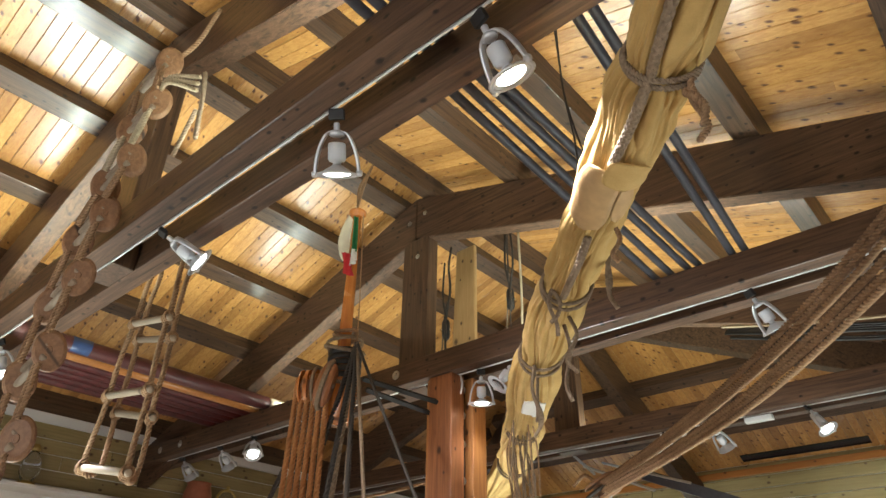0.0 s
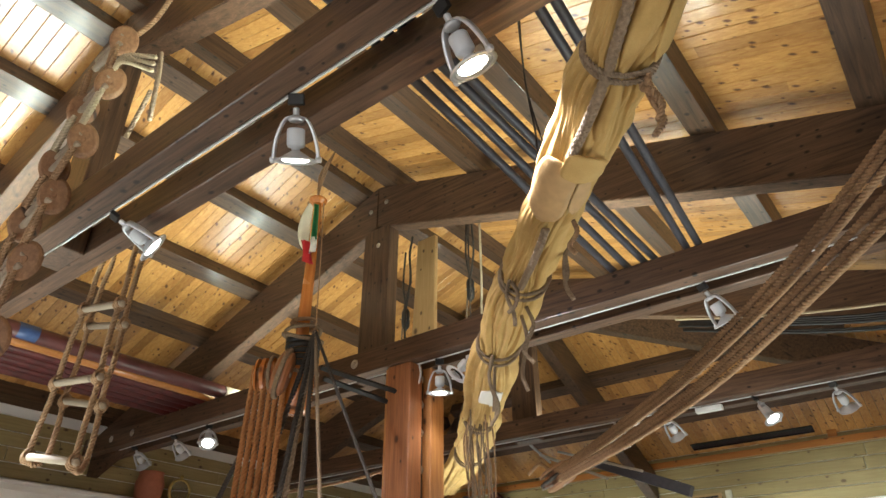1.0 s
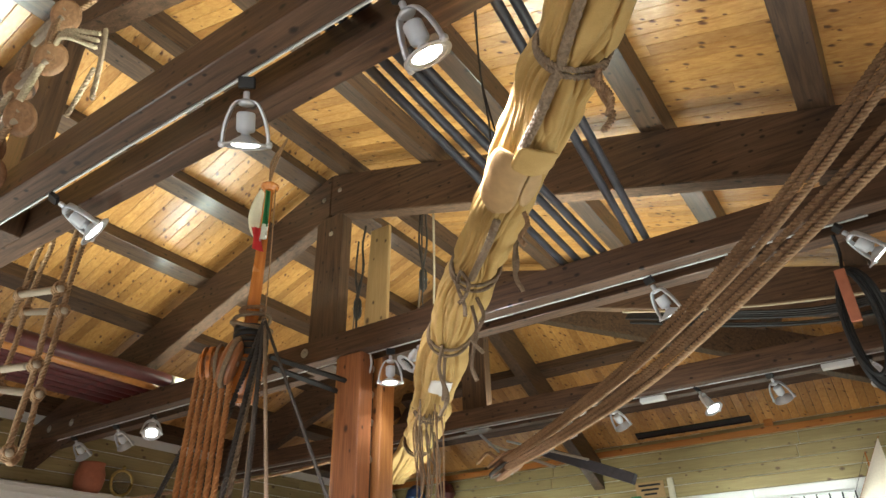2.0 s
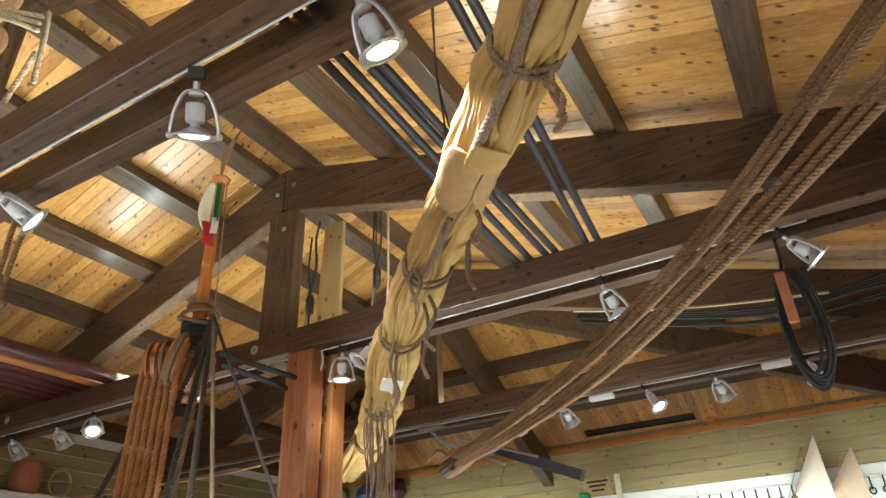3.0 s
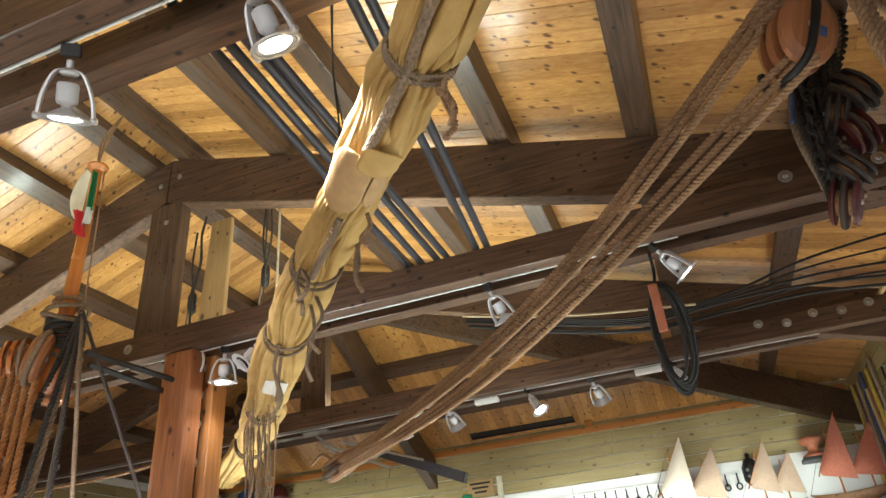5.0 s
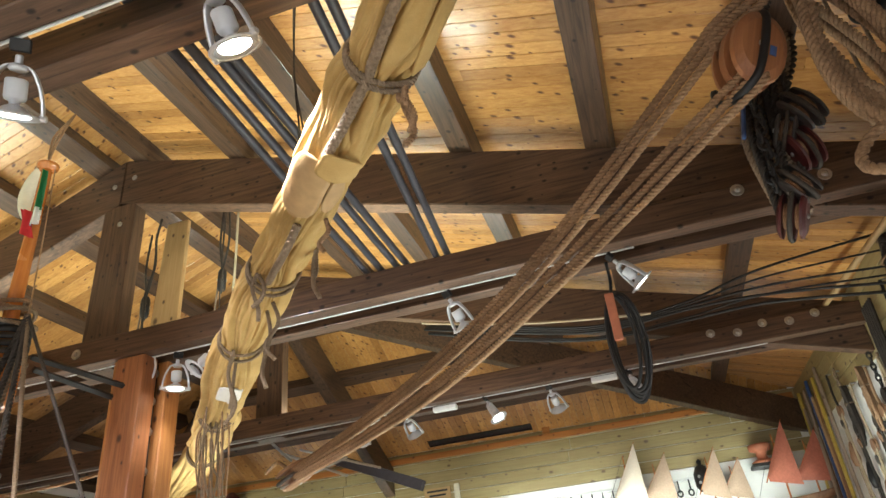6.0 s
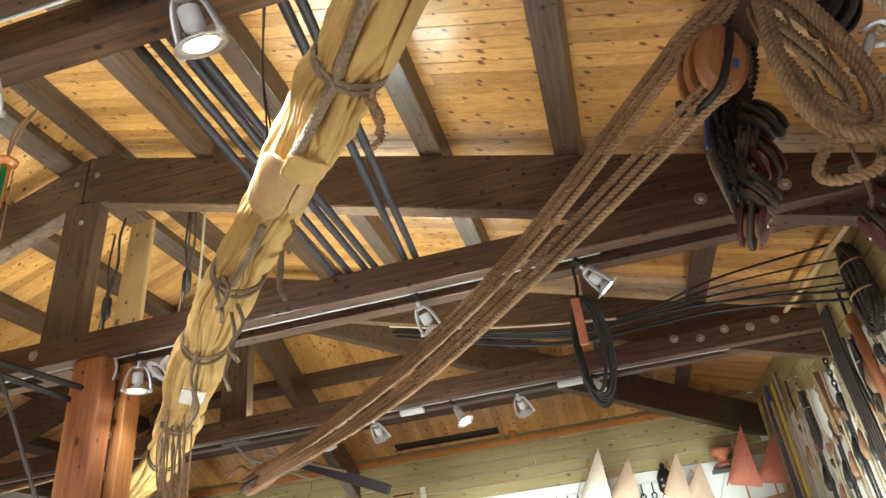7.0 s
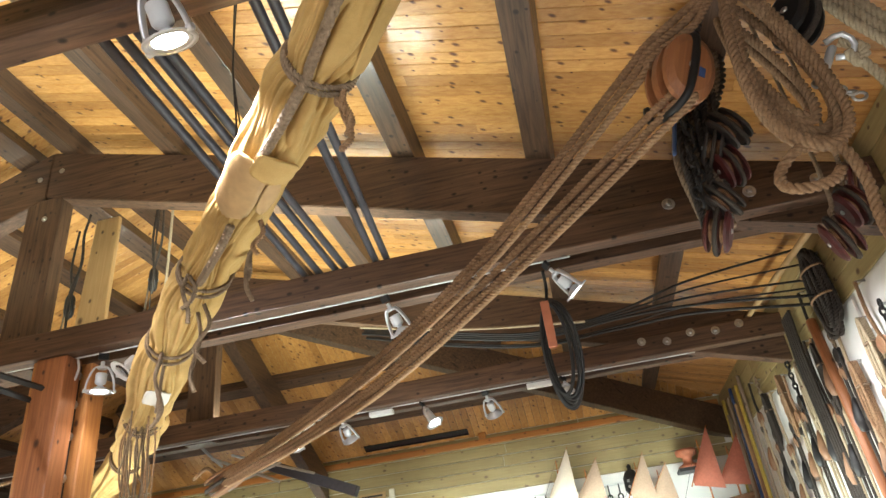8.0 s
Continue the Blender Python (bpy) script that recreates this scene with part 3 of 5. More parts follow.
# ---- track spotlights ----
def make_spotlight(lit):
    s = thing("track_spotlight", "silver track spotlight with an open arched bracket, " + ("lit" if lit else "turned away"), "spotlight", group="track spotlights")
    part("adapter", beam_bm((-0.03, -0.011, -0.03), (0.03, 0.011, 0.012), 0.005), BLACK, s, "black track adapter")
    part("stem", rod_bm((0, 0, -0.07), (0, 0, -0.04), 0.012), CHROME, s)
    for sx in (-1, 1):
        bm = bmesh.new()
        pts = curve_points([(sx * 0.006, 0, -0.07), (sx * 0.04, 0, -0.085), (sx * 0.065, 0, -0.135), (sx * 0.078, 0, -0.19), (sx * 0.082, 0, -0.24)], 20)
        fr = frames_along(pts)
        rings = []
        for i, (p, t, a, b) in enumerate(fr):
            w = 0.016 - 0.007 * i / 20
            rings.append([bm.verts.new(p + Vector((dx * 0.006, dy * w, 0))) for dx, dy in ((-1, -0.7), (-0.6, -1), (0.6, -1), (1, -0.7), (1, 0.7), (0.6, 1), (-0.6, 1), (-1, 0.7))])
        for p, q in zip(rings, rings[1:]):
            for k in range(8):
                bm.faces.new((p[k], p[(k + 1) % 8], q[(k + 1) % 8], q[k]))
        bm.faces.new(rings[0])
        bm.faces.new(rings[-1])
        part("arm", bm, CHROME, s, smooth=True)
        part("pivot", rod_bm((sx * 0.072, 0, -0.232), (sx * 0.094, 0, -0.232), 0.012), CHROME, s)
    part("collar", spun([(0.0, -0.068), (0.022, -0.072), (0.03, -0.085), (0.024, -0.092), (0.0, -0.092)]), CHROME, s, smooth=True)
    head = part("lamp_head", spun([(0.0, -0.118), (0.03, -0.119), (0.033, -0.124), (0.033, -0.178), (0.029, -0.186), (0.016, -0.19), (0.015, -0.2)], 20), SILVER, s, "silver cylindrical lamp holder", smooth=True)
    part("reflector", spun([(0.016, -0.2), (0.026, -0.206), (0.045, -0.218), (0.062, -0.232), (0.066, -0.236), (0.062, -0.239), (0.043, -0.224), (0.024, -0.211), (0.012, -0.207)], 24), CHROME, s, "flared faceted reflector", smooth=True)
    part("rim", spun([(0.066, -0.234), (0.08, -0.234), (0.081, -0.238), (0.066, -0.24), (0.066, -0.234)], 24, False), CHROME, s, "thin outer ring", smooth=True)
    part("bulb", spun([(0.0, -0.207), (0.012, -0.209), (0.019, -0.219), (0.017, -0.226), (0.0, -0.228)], 14), BULB if lit else GLASS, s, "glowing halogen bulb" if lit else "halogen bulb", smooth=True)
    part("lens", spun([(0.0, -0.23), (0.03, -0.23), (0.048, -0.231), (0.05, -0.233), (0.045, -0.236), (0.025, -0.238), (0.0, -0.239)], 20), BULB if lit else GLASS, s, "round glass lens", smooth=True)
    return s


def lamp_light(m, power, cone):
    d = bpy.data.lights.new("spotlight_beam", "SPOT")
    d.energy, d.color, d.shadow_soft_size = power, (1.0, 0.97, 0.96), 0.05
    d.spot_size, d.spot_blend = radians(cone), 0.6
    ob = new("spotlight_beam", d)
    ob.matrix_world = m
    return ob


spot_on, spot_off = make_spotlight(True), make_spotlight(False)
used = set()
# tie beam, place along it, way the lamp points, lit or not
LAMPS = (
    (TRUSSES[0], -0.85, (0.16, 0.49, -0.86), 1),
    (TRUSSES[0], -1.52, (-0.29, 0.37, -0.88), 1),
    (TRUSSES[0], -2.79, (0.36, 0.78, -0.52), 1),
    (TRUSSES[0], -4.85, (0.20, 0.28, -0.94), 1),
    (TRUSSES[1], -2.74, (-0.03, 0.05, -1.0), 1),
    (TRUSSES[1], -0.87, (0.28, 0.46, -0.84), 1),
    (TRUSSES[1], 0.10, (0.61, 0.20, -0.76), 1),
    (TRUSSES[1], -2.42, (-0.38, -0.48, -0.79), 0),
    (TRUSSES[1], -6.72, (-0.25, 0.75, -0.61), 0),
    (TRUSSES[1], -6.02, (-0.25, 0.75, -0.61), 0),
    (TRUSSES[1], -5.45, (0.52, -0.26, -0.81), 1),
    (TRUSSES[2], -1.22, (0.47, -0.17, -0.87), 1),
    (TRUSSES[2], -0.64, (0.19, 0.67, -0.71), 0),
    (TRUSSES[2], 0.06, (0.18, -0.34, -0.92), 1),
    (TRUSSES[2], -2.00, (0.19, 0.67, -0.71), 0),
    (TRUSSES[2], -2.42, (0.09, -0.40, -0.91), 1),
    (TRUSSES[2], -4.30, (0.38, -0.26, -0.89), 1),
    # two unseen lamps behind the eye, added to brighten the left slope
    (TRUSSES[3], -4.60, (-0.20, 0.40, -0.89), 1),
    (TRUSSES[3], -3.00, (-0.10, 0.40, -0.89), 1),
)
for y, x, way, lit in LAMPS:
    back = -Vector(way).normalized()
    side = Vector((0, 0, 1)).cross(back)
    side = Vector((0.75, 0.66, 0)) if side.length < 0.45 else side.normalized()
    side = (side - back * side.dot(back)).normalized()
    m = Matrix((side, back.cross(side), back)).transposed().to_4x4()
    m.translation = (x, y + 0.121, TIE_LOW - 0.012)
    kind = spot_on if lit else spot_off
    if lit in used:
        copy_thing(kind, m)
    else:
        kind.matrix_basis = m
        used.add(lit)
    if lit:
        lamp_light(m @ Matrix.Translation((0, 0, -0.27)), LAMP_POWER * (0.5 if y > 5 and x == -2.42 else 0.7 if y > 5 else 0.04 if x == -2.74 else 0.4 if x in (-2.79, -0.85) else 1.0), 110 if y > 5 else 95)

# small white transformer boxes on the far track
for x in (-1.6, -0.15, -2.35):
    tagged(part("track_box", beam_bm((x - 0.11, TRUSSES[2] + 0.09, TIE_LOW - 0.055), (x + 0.11, TRUSSES[2] + 0.16, TIE_LOW - 0.013), 0.006), TRACK), "white power feed box on the lighting track", "feed box", "track feed boxes")
hook = thing("track_hook", "bent white wire hook hanging from the light track", "hook")
part("wire", rope_bm([up(-2.93, 3.52, 1.73), up(-2.91, 3.52, 1.66), up(-2.93, 3.52, 1.585), up(-2.97, 3.52, 1.6), up(-2.97, 3.52, 1.69), up(-2.95, 3.52, 1.725)], 0.008, False), TRACK, hook, smooth=True)

# ---- column under the middle truss ----
col = thing("column", "varnished timber column of two bolted posts under the truss", "column")
for y0, y1, x1, mt, lb in ((3.42, 3.56, -2.925, COLUMN, "reddish brown front post"), (3.61, 3.76, -2.885, COLUMN_L, "amber back post")):
    bm = bmesh.new()
    box_into(bm, (-3.14, y0, 0), (x1, y1, EYE + 1.726), None, 0.012)
    part("post", bm, mt, col, lb)
part("edge_board", beam_bm((-3.175, 3.44, 0), (-3.142, 3.74, EYE + 1.72), 0.006), COLUMN_L, col, "pale edge board")
# black strip that puts the shade of the open gap into colour
part("web", beam_bm((-3.12, 3.562, 0), (-2.96, 3.608, EYE + 1.71), 0), BLACK, col, "black strip for the shaded gap between the posts")
for z in (1.64, 1.45, 1.25, 1.0):
    part("bolt", spun([(0, 0), (0.028, 0), (0.028, 0.006), (0.016, 0.008), (0.014, 0.02), (0, 0.022)], 12), STEEL, col, "galvanised bolt head", Matrix.Translation(up(-2.96, 3.585, z)) @ Matrix.Rotation(radians(90), 4, "Y"))

# iron bracket that holds the mast
br = thing("iron_bracket", "black flat iron bracket between the mast and the column", "bracket")
for a, b in ((up(-3.24, 2.86, 1.585), up(-3.06, 3.43, 1.53)), (up(-3.2, 2.86, 1.50), up(-3.14, 3.46, 1.47))):
    part("bar", rod_bm(a, b, 0.02, sides=4), BLACK, br)

# ---- poles laid over the tie beams ----
for i, (xa, xb) in enumerate(((-1.24, -1.345), (-1.18, -1.25), (-1.125, -1.14), (-1.085, -1.075), (-0.62, -0.91), (-0.56, -0.84))):
    rod("pole", up(xa, 0.75, 1.927), up(xb, 3.72, 1.927), 0.021, POLE, None, "long dark grey painted pole laid across the tie beams", "pole", "poles over the tie beams")
for x, r, mt, lb in ((-5.2, 0.062, REDSPAR, "faded red painted spar laid across the tie beams"), (-5.36, 0.045, ORANGE, "orange varnished spar laid across the tie beams"), (-5.5, 0.04, RED, "dark red painted spar laid across the tie beams"),
                     (-5.64, 0.035, RED, "dark red painted spar laid across the tie beams"), (-5.78, 0.04, RED, "dark red painted spar laid across the tie beams"), (-5.92, 0.035, RED, "dark red painted spar laid across the tie beams"), (-6.08, 0.045, RED, "dark red painted spar laid across the tie beams")):
    sp = thing("spar", lb, "spar", group="spars over the tie beams")
    rod("shaft", up(x, 0.8, 1.905 + r), up(x, 3.45, 1.905 + r), r, mt, sp)
    if x == -5.2:
        rod("tip", up(x, 3.45, 1.905 + r), up(x, 3.74, 1.905 + r), r * 0.98, IVORY, sp, "white painted tip")
        rod("band", up(x, 1.62, 1.907 + r), up(x, 1.8, 1.907 + r), r * 1.03, BLUE, sp, "blue painted band")

# ---- the furled lateen sail on its yard ----
SAIL = [up(0.12, 0.62, 1.28), up(-0.24, 1.065, 1.26), up(-0.43, 1.285, 1.255), up(-0.665, 1.51, 1.25), up(-0.915, 1.795, 1.25), up(-1.145, 2.035, 1.25), up(-1.6, 2.54, 1.25), up(-2.18, 3.24, 1.25), up(-2.66, 3.84, 1.245), up(-3.1, 4.32, 1.235), up(-3.75, 4.95, 1.22)]
sail = thing("furled_sail", "ochre canvas lateen sail furled along its yard with rope gaskets", "sail")
TIES = (0.155, 0.50, 0.60, 0.735, 0.87)


def sail_girth(s):
    """The mean radius of the furled bundle, drawn in at the lashings."""
    u = min(1.0, max(0.0, (s - 0.42) / 0.3))
    r = 0.092 + 0.018 * u * u * (3 - 2 * u)
    for k in TIES:
        r *= 1 - 0.2 * math.exp(-((s - k) / 0.012) ** 2)
        r *= 1 + 0.12 * math.exp(-((s - k - 0.05) / 0.03) ** 2)
    return r


def sail_radius(s, a):
    """Long soft folds with sharp creases, tighter beside each lashing."""
    ca, sa = math.cos(a), math.sin(a)
    near = min(1.0, sum(math.exp(-((s - k) / 0.035) ** 2) for k in TIES))
    w = a + 0.8 * noise.noise(Vector((0.8 * ca, 0.8 * sa, s * 8))) + 1.4 * s
    n2 = noise.noise(Vector((1.5 * ca, 1.5 * sa, s * 13 + 5)))
    n3 = noise.noise(Vector((2.4 * ca, 2.4 * sa, s * 22 + 11)))
    big = abs(math.sin(3.5 * w + 0.6 * n2)) ** 0.6
    mid = abs(math.sin(7.5 * w + 2.2 * n2)) ** 0.65
    small = abs(math.sin(14.5 * w + 2.6 * n3)) ** 0.8
    return sail_girth(s) * (0.72 + (0.21 + 0.16 * n2) * big + (0.13 + 0.06 * near + 0.12 * n3) * mid + (0.03 + 0.05 * near) * small + 0.06 * n3)


def sail_frames(n):
    return frames_along(curve_points(SAIL, n))


bm = bmesh.new()
NS, NA = 700, 280
rings = []
for i, (p, t, a, b) in enumerate(sail_frames(NS)):
    s = i / NS
    rings.append([bm.verts.new(p + (a * math.cos(w) + b * math.sin(w)) * sail_radius(s, w)) for w in (2 * math.pi * k / NA for k in range(NA))])
for p, q in zip(rings, rings[1:]):
    for k in range(NA):
        bm.faces.new((p[k], p[(k + 1) % NA], q[(k + 1) % NA], q[k]))
bm.faces.new(rings[0])
bm.faces.new(rings[-1])
part("canvas", bm, CANVAS, sail, "ochre tanned canvas in tight folds", smooth=True)
yard = [p for p, *_ in sail_frames(12)]
part("yard", rope_bm([p + Vector((0, 0, 0.03)) for p in yard], 0.045, False), PALE, sail, smooth=True)

SF = sail_frames(200)


def on_sail(s, w, lift=0.0, taut=False):
    """A place on the canvas: w turns round the sail, 0 faces the room's middle below."""
    f = max(0.0, min(199.999, s * 200))
    k0 = int(f)
    p, t, a, b = (u.lerp(v, f - k0) for u, v in zip(SF[k0], SF[k0 + 1]))
    down = Vector((0, 0, -1))
    d = (down - t * down.dot(t)).normalized()
    e = t.cross(d)
    v = d * math.cos(w) + e * math.sin(w)
    ang = math.atan2(v.dot(b), v.dot(a))
    return p + v * ((sail_girth(s) if taut else sail_radius(s, ang)) + lift)


for s in TIES:
    for k in range(2):
        loop = [on_sail(s + 0.004 * k + 0.004 * math.sin(w * 1.0 + k), w, 0.017, True) for w in (2 * math.pi * j / 16 for j in range(17))]
        part("gasket", rope_bm(loop, 0.008, True), GREY_ROPE, sail, "weathered rope lashing", smooth=True)
# plaited bolt rope along the canvas
for turn in (0, 2.094, 4.189):
    for s0, ln, w0, dw, n in ((0.03, 0.235, 0.55, -0.08, 66), (0.36, 0.13, 0.35, 0.0, 40)):
        braid = [on_sail(s0 + ln * j / n, w0 + dw * j / n + 0.075 * math.sin(j * 1.05 + turn), 0.014 + 0.004 * math.cos(j * 2.1 + 2 * turn), True) for j in range(n + 1)]
        part("bolt_rope", rope_bm(braid, 0.0075, False, steps=n * 4), GREY_ROPE, sail, "plaited bolt rope", smooth=True)


def patch(s0, s1, w0, w1, mat, label, lift=0.012, taut=False):
    bm = bmesh.new()
    n, k = 14, 10
    g = [[[bm.verts.new(on_sail(s0 + (s1 - s0) * i / n, (w0 + w1) / 2 + (w1 - w0) * (j / k - 0.5) * (1.03 - abs(2 * i / n - 1) ** 5) ** 0.5, lift + up_ + 0.0015 * math.sin(i * 0.9 + j), taut)) for j in range(k + 1)] for i in range(n + 1)] for up_ in (0.0, 0.006)]
    for h in g:
        for i in range(n):
            for j in range(k):
                bm.faces.new((h[i][j], h[i + 1][j], h[i + 1][j + 1], h[i][j + 1]))
    rim = [(i, 0) for i in range(n)] + [(n, j) for j in range(k)] + [(i, k) for i in range(n, 0, -1)] + [(0, j) for j in range(k, 0, -1)]
    for (i, j), (u, v) in zip(rim, rim[1:] + rim[:1]):
        bm.faces.new((g[0][i][j], g[0][u][v], g[1][u][v], g[1][i][j]))
    part("patch", bm, mat, sail, label, smooth=True)


patch(0.272, 0.35, 0.0, 1.25, LEATHER, "pale leather chafing patch", 0.012, True)
patch(0.276, 0.335, -0.55, -0.06, LEATHER, "pale leather chafing patch", 0.01, True)
patch(0.0, 0.148, -1.35, -0.45, CANVAS, "smooth flat canvas panel", 0.006, True)
patch(0.252, 0.286, -0.5, 0.55, CANVAS, "folded canvas corner", 0.022, True)
patch(0.645, 0.672, -0.5, 0.5, CLOTH_W, "white canvas patch", 0.004)

# rope ends that hang from the sail
rnd = random.Random(11)


def tail(s, w, drop, mat, r=0.0075, sway=0.02, double=False):
    a = on_sail(s, w, 0.004)
    pts = [a, a + Vector((rnd.uniform(-sway, sway), rnd.uniform(-sway, sway), -drop * 0.35)), a + Vector((rnd.uniform(-sway, sway), rnd.uniform(-sway, sway), -drop * 0.75)), a + Vector((rnd.uniform(-sway, sway), rnd.uniform(-sway, sway), -drop))]
    if double:
        off = Vector((rnd.uniform(0.02, 0.05), 0.01, 0))
        pts = pts[:2] + [pts[3] + off * 0.2, pts[3] + off * 0.8 - Vector((0, 0, 0.01)), pts[1] + off, pts[0] + off * 0.7]
    part("rope_end", rope_bm(pts, r, True), mat, sail, "loose hanging rope end", smooth=True)


for s, w, d in ((0.155, -0.75, 0.17), (0.158, -0.85, 0.21), (0.156, -0.65, 0.12), (0.35, -0.5, 0.13), (0.41, -1.0, 0.2), (0.415, -0.9, 0.12), (0.49, 0.9, 0.14), (0.495, 1.0, 0.2), (0.52, -0.2, 0.24), (0.53, -0.1, 0.32), (0.60, 0.5, 0.34), (0.605, 0.4, 0.30), (0.61, 0.2, 0.22)):
    tail(s, w, d, GREY_ROPE if s > 0.4 else HEMP, 0.0085)
for i in range(13):
    s = 0.695 + 0.075 * i / 13 + rnd.uniform(-0.004, 0.004)
    tail(s, rnd.uniform(-0.3, 0.9), rnd.uniform(0.25, 0.62), GREY_ROPE if i % 3 else HEMP, 0.0052, 0.03, i % 2 == 0)
# the sail hangs on thin slings from the roof
for s in (0.17, 0.415, 0.82):
    p = on_sail(s, math.pi, 0.0)
    q = Vector((p.x - 0.05, p.y + 0.04, roof_z(p.x) - 0.02 if s != 0.415 else roof_z(p.x)))
    part("sling", rope_bm([p, p.lerp(q, 0.25) + Vector((0.02, 0, 0)), p.lerp(q, 0.5), q], 0.004, False), TAR, sail, "thin dark sling rope", smooth=True)
    part("sling", rope_bm([p + Vector((0.1, 0.05, 0)), p.lerp(q, 0.3) + Vector((0.03, 0, 0)), p.lerp(q, 0.55), q + Vector((0.02, 0, 0))], 0.004, False), TAR, sail, "thin dark sling rope", smooth=True)

# ---- mast head with its rigging ----
mast = thing("mast", "orange varnished mast head with black bands and rope lashings", "mast")
rod("topmast", up(-3.42, 2.82, 1.55), up(-3.385, 2.8, 2.95), 0.05, MASTWOOD, mast, "thin varnished topmast", r1=0.033)
part("truck", spun([(0, 0), (0.05, 0), (0.05, 0.012), (0.066, 0.02), (0.07, 0.04), (0.055, 0.052), (0.03, 0.058), (0, 0.06)]), MASTWOOD, mast, "turned wooden truck", Matrix.Translation(up(-3.385, 2.8, 2.94)), True)
rod("lower_mast", up(-3.385, 2.8, 1.28), up(-3.37, 2.8, 1.74), 0.105, MASTWOOD, mast, "thick varnished lower mast", sides=20)
for z in (1.60, 1.645, 1.69, 1.735, 1.775):
    bm = spun([(0.1, -0.02), (0.118, -0.018), (0.12, 0.0), (0.118, 0.018), (0.1, 0.02)], 20)
    part("band", bm, BLACK, mast, "black served rope band", Matrix.Translation(up(-3.372, 2.8, z)) @ Matrix.Rotation(radians(4), 4, "X"), True)
for z, r, tl in ((1.80, 0.135, 14), (1.85, 0.12, -12), (1.90, 0.085, 10), (1.93, 0.075, -8), (1.56, 0.125, 10)):
    c = up(-3.385, 2.8, z)
    loop = [c + Matrix.Rotation(radians(tl), 3, "Y") @ Vector((r * math.cos(w), r * math.sin(w), 0.01 * math.sin(2 * w))) for w in (2 * math.pi * k / 14 for k in range(15))]
    part("lashing", rope_bm(loop, 0.014, True), GREY_ROPE if r > 0.1 else HEMP, mast, "rope lashing", smooth=True)
for k in range(3):
    a = up(-3.38, 2.79, 3.0)
    part("tie", rope_bm([a, a + Vector((0.02 * k - 0.01, 0, 0.12)), a + Vector((0.035 * k - 0.02, 0.02, 0.26)), Vector((a.x + 0.03, a.y + 0.1, roof_z(a.x + 0.03)))], 0.007, False), HEMP, mast, smooth=True)
# shrouds fan down from the lashing
for dx, dy, r, mt in ((-0.62, 0.1, 0.022, TAR), (-0.50, 0.2, 0.022, TAR), (-0.2, -0.1, 0.022, TAR), (-0.1, 0.1, 0.024, GREY_ROPE), (0.0, -0.15, 0.022, TAR), (0.06, 0.0, 0.018, GREY_ROPE), (0.15, -0.15, 0.02, TAR), (0.24, -0.1, 0.016, GREY_ROPE), (0.5, 0.0, 0.014, TAR)):
    a = up(-3.30 + 0.1 * (1 if dx > -0.3 else -0.6), 2.75, 1.80)
    b = up(-3.28 + dx * 2.2, 2.72 + dy, 0.0)
    rope("shroud", [a, a.lerp(b, 0.3), a.lerp(b, 0.65), b], r * 0.8, mt, "taut tarred shroud fanning down from the mast", None, True, "rope", "shrouds of the mast")
rope("halyard", [up(-3.29, 2.78, 2.9), up(-3.25, 2.78, 2.2), up(-3.22, 2.78, 1.4), up(-3.18, 2.78, 0.1)], 0.0045, HEMP, "thin rope running down along the mast", None, False)
rope("guy_rope", [up(-4.6, 2.6, 0.75), up(-3.6, 3.6, 1.02), up(-3.15, 4.1, 1.3)], 0.011, HEMP, "slack hemp line leading to the column", None, True)

# the flag
flag = thing("flag", "small green, white and red flag hanging in folds from the mast", "flag")
for nm, mt, tl, tr, bl_, br_ in (("green_stripe", CLOTH_G, (-3.345, 2.88), (-3.31, 2.88), (-3.335, 2.5), (-3.265, 2.54)), ("white_stripe", CLOTH_W, (-3.34, 2.56), (-3.28, 2.58), (-3.335, 2.44), (-3.25, 2.46)), ("red_stripe", CLOTH_R, (-3.44, 2.60), (-3.34, 2.55), (-3.40, 2.40), (-3.26, 2.32))):
    bm = bmesh.new()
    layers = []
    for back in (0.0, 0.004):
        g = []
        for i in range(13):
            v = i / 12
            row = []
            for j in range(11):
                u = j / 10
                x = (tl[0] * (1 - u) + tr[0] * u) * (1 - v) + (bl_[0] * (1 - u) + br_[0] * u) * v
                z = (tl[1] * (1 - u) + tr[1] * u) * (1 - v) + (bl_[1] * (1 - u) + br_[1] * u) * v
                row.append(bm.verts.new(up(x, 2.735 + back - (0.012 if nm == "red_stripe" else 0.006 if nm == "white_stripe" else 0) + 0.016 * math.sin(u * 9 + v * 3), z)))
            g.append(row)
        for i in range(12):
            for j in range(10):
                bm.faces.new((g[i][j], g[i + 1][j], g[i + 1][j + 1], g[i][j + 1]))
    part(nm, bm, mt, flag, smooth=True)
# pale curved horn behind the mast top
bm = bmesh.new()
pts = curve_points([up(-3.44, 2.84, 3.08), up(-3.53, 2.84, 2.95), up(-3.565, 2.84, 2.8), up(-3.53, 2.84, 2.65), up(-3.47, 2.84, 2.55)], 24)
rings = []
for i, (p, t, a, b) in enumerate(frames_along(pts)):
    w = 0.004 + 0.045 * math.sin(math.pi * min(1, (i + 1) / 26)) ** 0.8
    rings.append([bm.verts.new(p + a * w * math.cos(k * math.pi / 5) + b * w * 0.45 * math.sin(k * math.pi / 5)) for k in range(10)])
for p, q in zip(rings, rings[1:]):
    for k in range(10):
        bm.faces.new((p[k], p[(k + 1) % 10], q[(k + 1) % 10], q[k]))
tagged(part("horn", bm, IVORY, smooth=True), "pale curved horn tied beside the mast top", "horn")

